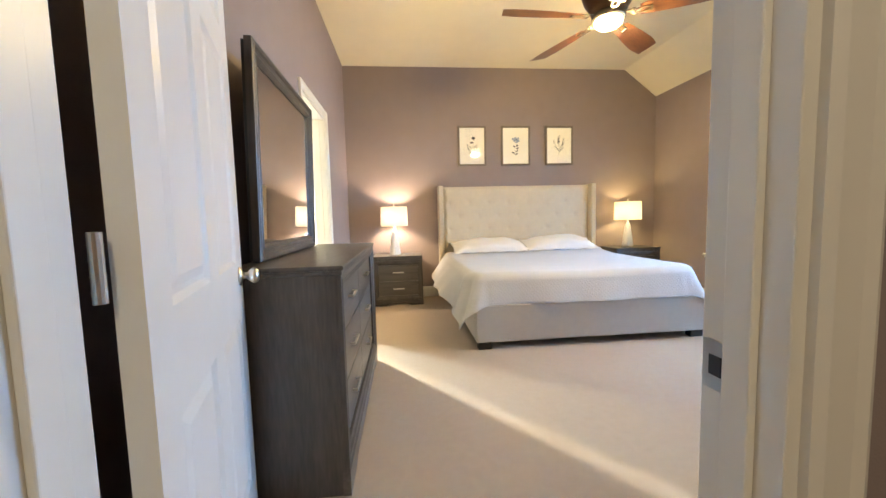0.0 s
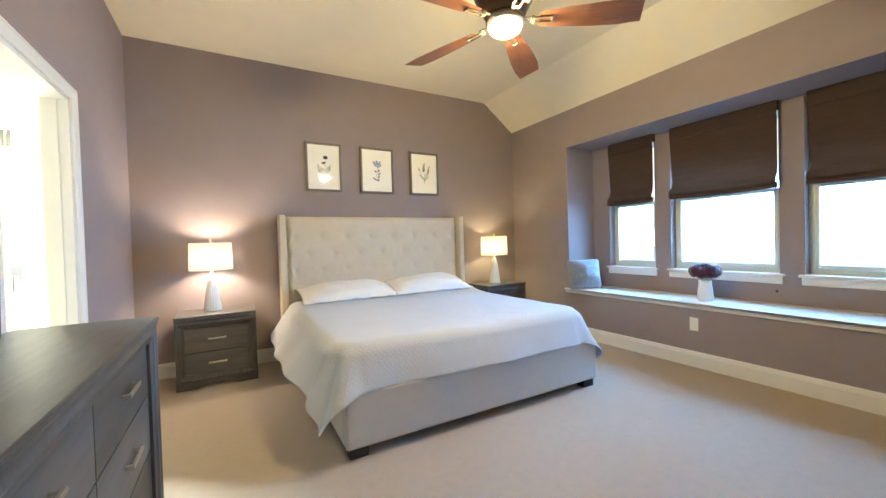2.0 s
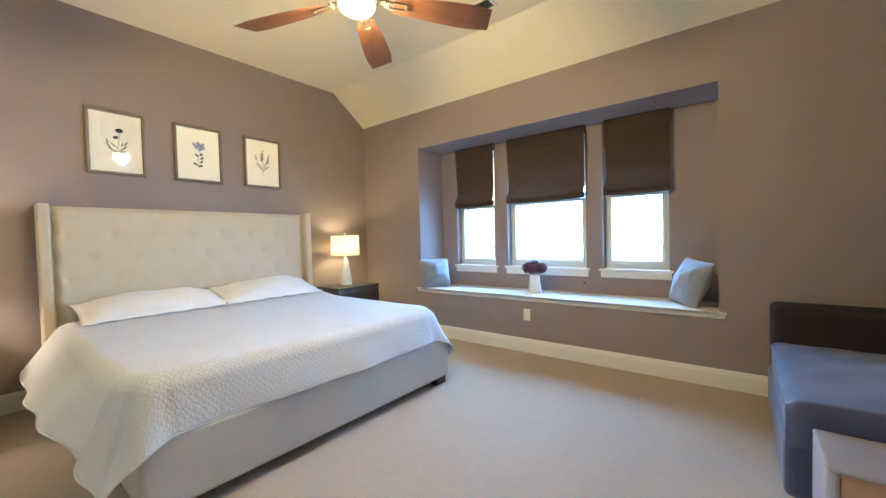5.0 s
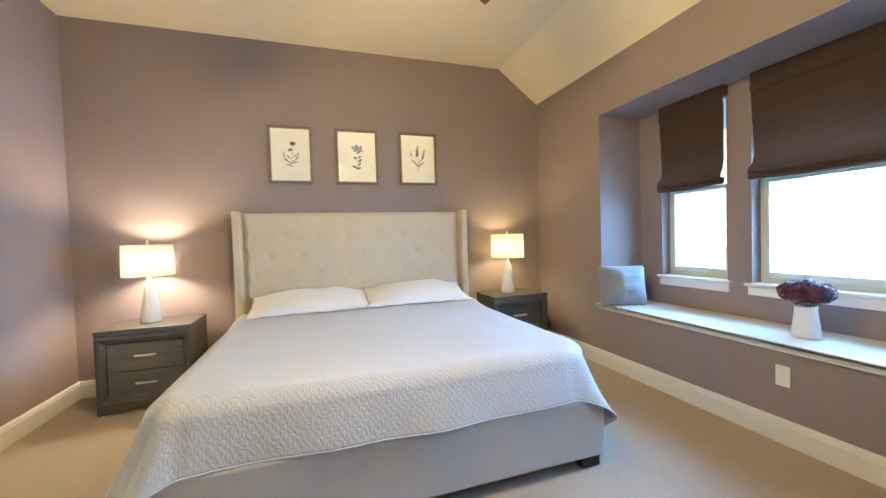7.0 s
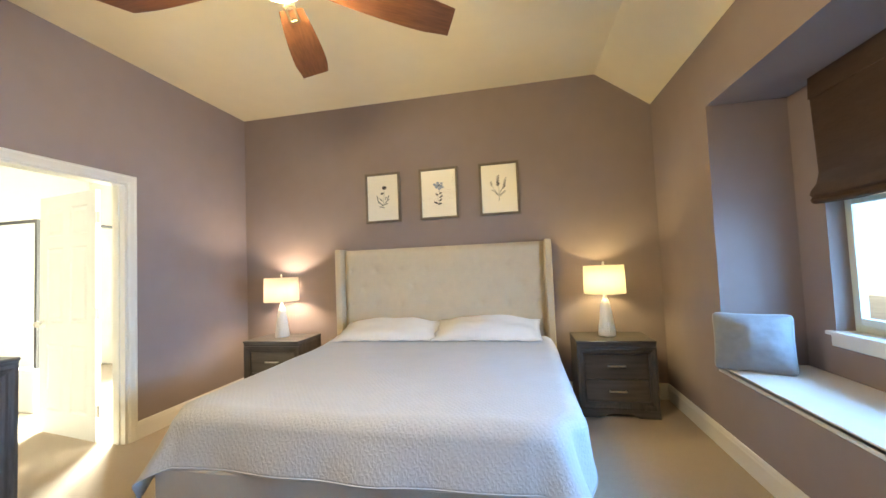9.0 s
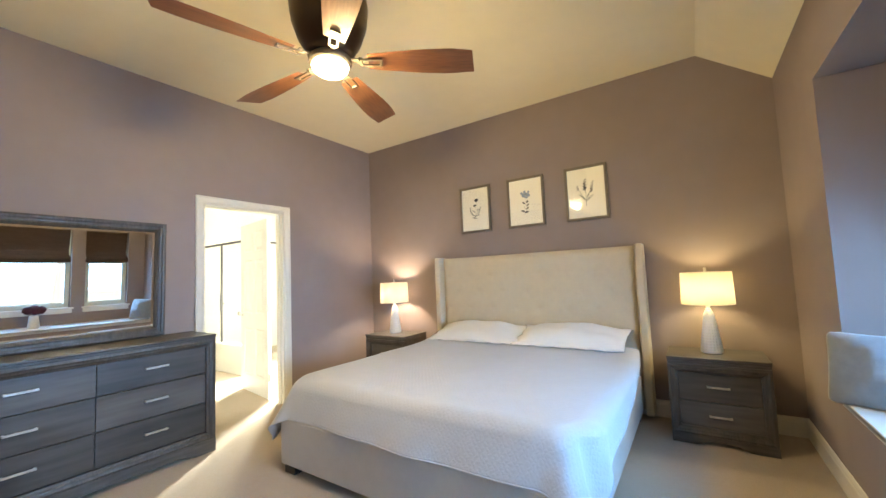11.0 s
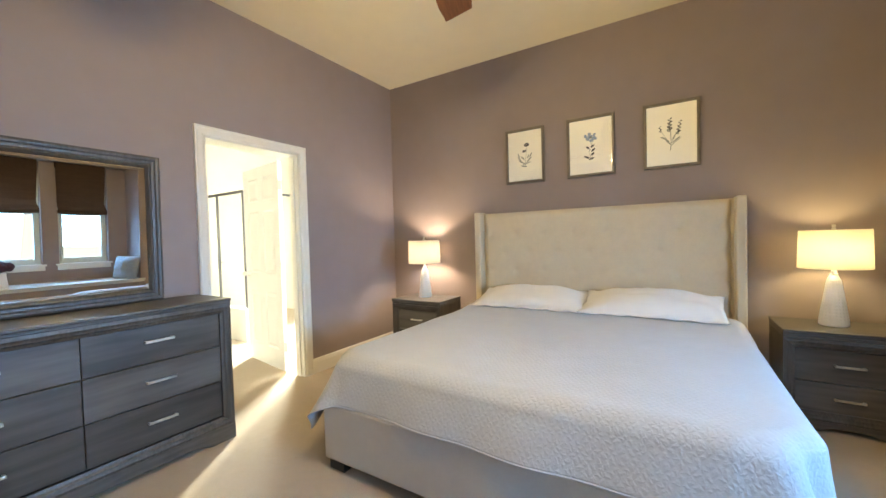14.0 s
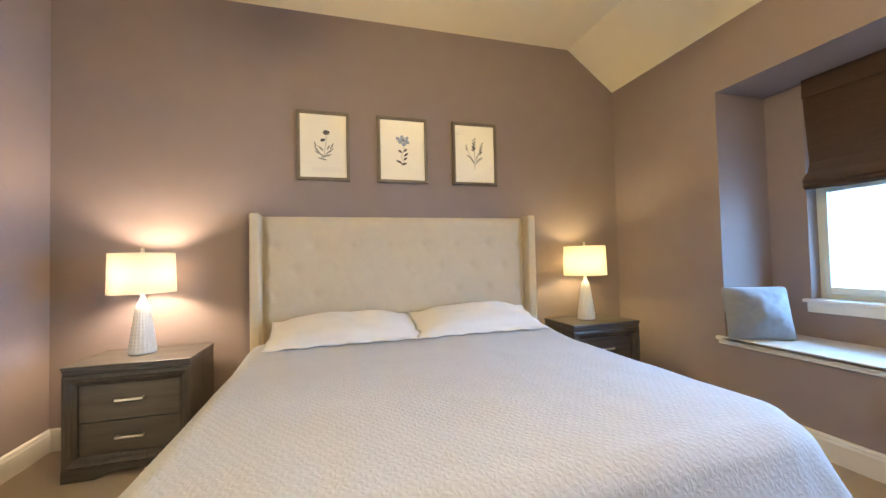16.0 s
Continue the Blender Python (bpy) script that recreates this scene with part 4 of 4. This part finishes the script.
for k in range(5):
    m = pose(0, 0, BZ, 0, 0, 109.5 + 72 * k) @ pose(0, 0, 0, -13)
    L0, L1 = 0.20, 0.765

    def place(u, v):
        x = L0 + (L1 - L0) * v
        wd = 0.052 + 0.035 * math.sin(min(1, v * 1.25) * math.pi / 2) - 0.012 * max(0, v - 0.8) / 0.2
        return (x + 0.03 * (u - 0.5) * (v > 0.97), (u - 0.5) * 2 * wd, 0.0)
    bm = grid(6, 20, place)
    bmesh.ops.solidify(bm, geom=bm.faces[:], thickness=0.008)
    bm.normal_update()
    for f in bm.faces:
        f.material_index = int(abs(f.normal.z) < 0.5)
    part("blade", bm, [M_BLADE, M_BLADE_EDGE], e, "reddish walnut fan blade").matrix_basis = m
    bm = boxes((0.07, 0.16, -0.012, 0.012, 0.004, 0.012), (0.15, 0.17, -0.018, 0.018, -0.012, 0.012), (0.16, 0.27, -0.024, -0.014, -0.012, -0.002), (0.16, 0.27, 0.014, 0.024, -0.012, -0.002), (0.262, 0.275, -0.024, 0.024, -0.012, -0.002), bevel=0.002)
    bm.transform(m)
    part("blade_bracket", bm, M_ANTIQUE, e, "antique brass blade bracket")
li = lamp("fan_light", "POINT", pose(FX, FY, ZT - 0.71), 78, (1.0, 0.755, 0.42), 0.08)

CLEATS = ((2.355, 0.677), (1.618, 0.772))
# ---- vent, outlet, switch, thermostat ----
vx, vy = 3.075, 2.79
e = thing("ceiling_vent", pose(vx, vy, ZT - 0.002), "cream metal ceiling air vent", "air vent")
part("vent_frame", boxes((-0.075, 0.075, -0.14, -0.12, -0.008, 0.0), (-0.075, 0.075, 0.12, 0.14, -0.008, 0.0), (-0.075, -0.055, -0.12, 0.12, -0.008, 0.0), (0.055, 0.075, -0.12, 0.12, -0.008, 0.0)), M_TRIM, e)
part("vent_back", boxes((-0.055, 0.055, -0.12, 0.12, -0.002, 0.0)), M_DARK, e)
for k in range(8):
    b2 = boxes((-0.055, 0.055, -0.006, 0.006, -0.001, 0.001))
    b2.transform(pose(0, -0.104 + k * 0.0297, -0.006, 40))
    part("slat", b2, M_DARK, e)

e = thing("wall_outlet", pose(X1, 2.780, 0.382), "ivory double wall outlet below the window seat", "outlet")
part("plate", boxes((-0.006, 0.0, -0.035, 0.035, -0.058, 0.058), bevel=0.002), M_PLASTIC, e)
for z in (-0.02, 0.02):
    part("socket", boxes((-0.008, -0.0055, -0.016, 0.016, z - 0.014, z + 0.014), bevel=0.001), M_TRIM, e)
e = thing("light_switch", pose(X0, 1.615, 1.348), "ivory double light switch plate beside the mirror", "light switch")
part("plate", boxes((0.0, 0.006, -0.058, 0.058, -0.058, 0.058), bevel=0.002), M_PLASTIC, e)
for y in (-0.023, 0.023):
    part("toggle", boxes((0.005, 0.016, y - 0.004, y + 0.004, -0.008, 0.010), bevel=0.001), M_TRIM, e)
e = thing("wall_thermostat", pose(X0, 1.500, 1.375), "small dark chrome wall control by the entry door", "wall control")
part("body", boxes((0.0, 0.022, -0.030, 0.030, -0.055, 0.055), bevel=0.010, segments=3), M_BRONZE, e)
for z in (-0.026, 0.026):
    part("knob", to_wall(lathe([(0.0, 0.018), (0.016, 0.016), (0.021, 0.008), (0.022, 0.0)], 20), pose(0.022, 0, z, 0, 90, 0)), M_NICKEL, e, smooth=True)

e = thing("strike_plate", pose(ENTRY[1] - 0.018, Y0 - 0.025, 0.86), "brushed nickel strike plate on the door jamb", "strike plate")
part("plate", boxes((-0.002, 0.0, -0.022, 0.022, -0.035, 0.035), bevel=0.0008), M_NICKEL, e)
part("latch_hole", boxes((-0.0035, -0.0019, -0.010, 0.010, -0.014, 0.014)), M_DARK, e)

for yy, zz in CLEATS:
    e = thing("cord_cleat", pose(XN, yy, zz), "small dark round cord anchor on the recess wall", "cord anchor", "cord anchors")
    part("disc", to_wall(lathe([(0.0, 0.008), (0.007, 0.007), (0.010, 0.004), (0.011, 0.0)], 16), pose(0, 0, 0, 0, -90, 0)), M_DARK, e, smooth=True)

# ---- vase with flowers on the window seat ----
e = thing("vase", pose(4.06, 2.79, ZN0), "small white ribbed vase on the window seat", "vase")
part("body", lathe([(0.0, 0.0), (0.060, 0.0), (0.066, 0.010), (0.062, 0.06), (0.054, 0.12), (0.050, 0.165), (0.054, 0.185), (0.050, 0.185), (0.046, 0.165), (0.05, 0.03), (0.0, 0.02)], 40, ripple=lambda u, z: 1 + 0.02 * math.sin(u * 2 * math.pi * 20)), M_CERAMIC, e, smooth=True)
e = thing("flowers", pose(4.06, 2.79, ZN0 + 0.03), "bunch of dark plum hydrangea flowers in the white vase", "flowers")
rnd = random.Random(4)
for k in range(7):
    a = k * 2 * math.pi / 6
    r = 0.0 if k == 6 else 0.068
    c = Vector((r * math.cos(a) * 0.8, r * math.sin(a) * 1.15, 0.225 + (0.03 if k == 6 else rnd.uniform(-0.01, 0.01))))
    bm = bmesh.new()
    for q in range(110):
        z = 1 - 2 * (q + 0.5) / 110
        t = q * 2.39996
        n = Vector((math.sqrt(1 - z * z) * math.cos(t), math.sqrt(1 - z * z) * math.sin(t), z))
        p = c + n * 0.052 * rnd.uniform(0.85, 1.1)
        u = n.orthogonal().normalized()
        u.rotate(Matrix.Rotation(rnd.uniform(0, 6.28), 3, n))
        w = n.cross(u)
        s = rnd.uniform(0.011, 0.017)
        tip = n * 0.004
        vs = [bm.verts.new(p + o) for o in (u * s + tip, w * s * 0.8, -u * s + tip, -w * s * 0.8)]
        bm.faces.new(vs)
    part("bloom", bm, M_PETAL, e, "plum hydrangea bloom")
    s0, s1 = Vector((r * 0.15 * math.cos(a), r * 0.15 * math.sin(a), 0.0)), c
    bm = bmesh.new()
    ring = [[bm.verts.new(p + Vector((0.002 * math.cos(t), 0.002 * math.sin(t), 0))) for t in (0, 2.1, 4.2)] for p in (s0, s1)]
    for t in range(3):
        bm.faces.new((ring[0][t], ring[0][(t + 1) % 3], ring[1][(t + 1) % 3], ring[1][t]))
    part("stem", bm, M_STEM, e)

# ---- sofa corner ----
e = thing("sofa", pose(3.085, -0.045, 0), "dark purple velvet sofa against the wall, seat coloured blue for window light, back darkened for shade", "sofa")
part("base", boxes((-0.62, 0.55, -0.98, 1.0, 0.05, 0.30), bevel=0.03, segments=3), M_SOFA, e)
for k in range(2):
    y0, y1 = -0.98 + k * 0.99, k * 0.995

    def seat(u, v):
        """The crowned top and rounded front of a soft seat, with creases."""
        y, q = y0 + (y1 - y0) * u, v * 1.30
        x, z = (0.40 - q, 0.47) if q < 1.0 else (-0.60 - 0.045 * math.sin(min(1, (q - 1.0) / 0.1) * math.pi / 2), 0.47 - max(0, q - 1.03) * 0.65)
        c = (math.sin(math.pi * u) * math.sin(math.pi * min(1, v * 1.25))) ** 0.5
        w = noise.noise(Vector((x * 6 + y * 3, y * 7, k))) * 0.007 + noise.noise(Vector((x * 2.5, y * 2.5, k + 4))) * 0.012
        pinch = 0.03 * (1 - min(1, u / 0.06, (1 - u) / 0.06)) ** 2
        return (x + pinch * (q > 1.0), y, z + 0.018 * c - pinch + w)
    bm = grid(50, 50, seat)
    part("seat_cushion", bm, M_SOFA, e, "velvet seat cushion coloured blue for window light", True)
    part("seat_core", boxes((-0.61, 0.40, y0 + 0.006, y1 - 0.006, 0.29, 0.43), bevel=0.02), M_SOFA, e)
part("back", boxes((0.42, 0.70, -0.98, 0.985, 0.06, 0.69), bevel=0.04, segments=4), M_SOFABACK, e, "plum velvet sofa back with shade in its colour")
for yy in (-0.9, 0.85):
    for xx in (-0.55, 0.55):
        part("foot", boxes((xx - 0.03, xx + 0.03, yy, yy + 0.06, 0.0, 0.052), bevel=0.004), M_BLACK, e)

e = thing("footstool", pose(2.24, 0.32, 0), "tan leather footstool with pale piped edges in front of the sofa", "footstool")
part("body", boxes((-0.15, 0.13, -0.52, 0.54, 0.04, 0.386), bevel=0.015), M_TAN, e)
part("top_band", boxes((-0.155, 0.14, -0.535, 0.56, 0.384, 0.405), bevel=0.009, segments=3), M_BAND, e, "pale padded rim")
for yy in (-0.53, 0.525):
    part("edge_band", boxes((-0.158, 0.135, yy, yy + 0.035, 0.04, 0.39), bevel=0.012), M_BAND, e, "pale padded edge")
for yy in (-0.45, 0.42):
    part("foot", boxes((-0.10, -0.06, yy, yy + 0.04, 0.0, 0.042), bevel=0.003), M_BLACK, e)
pillow("sofa_pillow", pose(3.36, 0.02, 0.66, 70, 0, 268), 0.42, 0.40, 0.15, M_CUSHION, "pale blue-grey cushion leaning against the sofa back", "cushion", "", 0.0, 21)

# ---- bathroom beyond the doorway ----
M_SHOWERGLASS = glass("shower_glass", 0.02, (0.93, 0.97, 0.96))
M_CHROME = material("dark_chrome", (0.10, 0.10, 0.105), 0.5, 0.5)
M_TILE = material("pale_shower_tile", (0.78, 0.76, 0.70), 0.3, grain=0.05, scale=4)
e = thing("shower_enclosure", pose(-2.26, 4.35, 0), "glass shower enclosure with a grey metal frame in the bathroom", "shower enclosure")
part("frame", boxes((-1.80, 0.015, -0.015, 0.015, 1.91, 1.94), (-0.015, 0.015, -0.015, 0.015, 0.42, 1.91), (-0.64, -0.615, -0.012, 0.012, 0.42, 1.91), (-1.80, -1.77, -0.015, 0.015, 0.42, 1.91), (-0.015, 0.015, 0.015, 1.70, 1.91, 1.94)), M_CHROME, e)
part("glass_panel", boxes((-1.77, -0.64, -0.004, 0.004, 0.42, 1.91)), M_SHOWERGLASS, e, "clear shower glass").visible_shadow = False
part("glass_door", boxes((-0.61, -0.016, -0.004, 0.004, 0.43, 1.90)), M_SHOWERGLASS, e, "clear shower glass").visible_shadow = False
part("knee_wall", boxes((-1.80, 0.06, -0.06, 0.06, 0.0, 0.42), bevel=0.006), M_TILE, e)
part("pull", boxes((-0.56, -0.54, -0.05, -0.004, 1.0, 1.02), (-0.56, -0.54, -0.06, -0.045, 0.90, 1.15), bevel=0.003), M_CHROME, e)
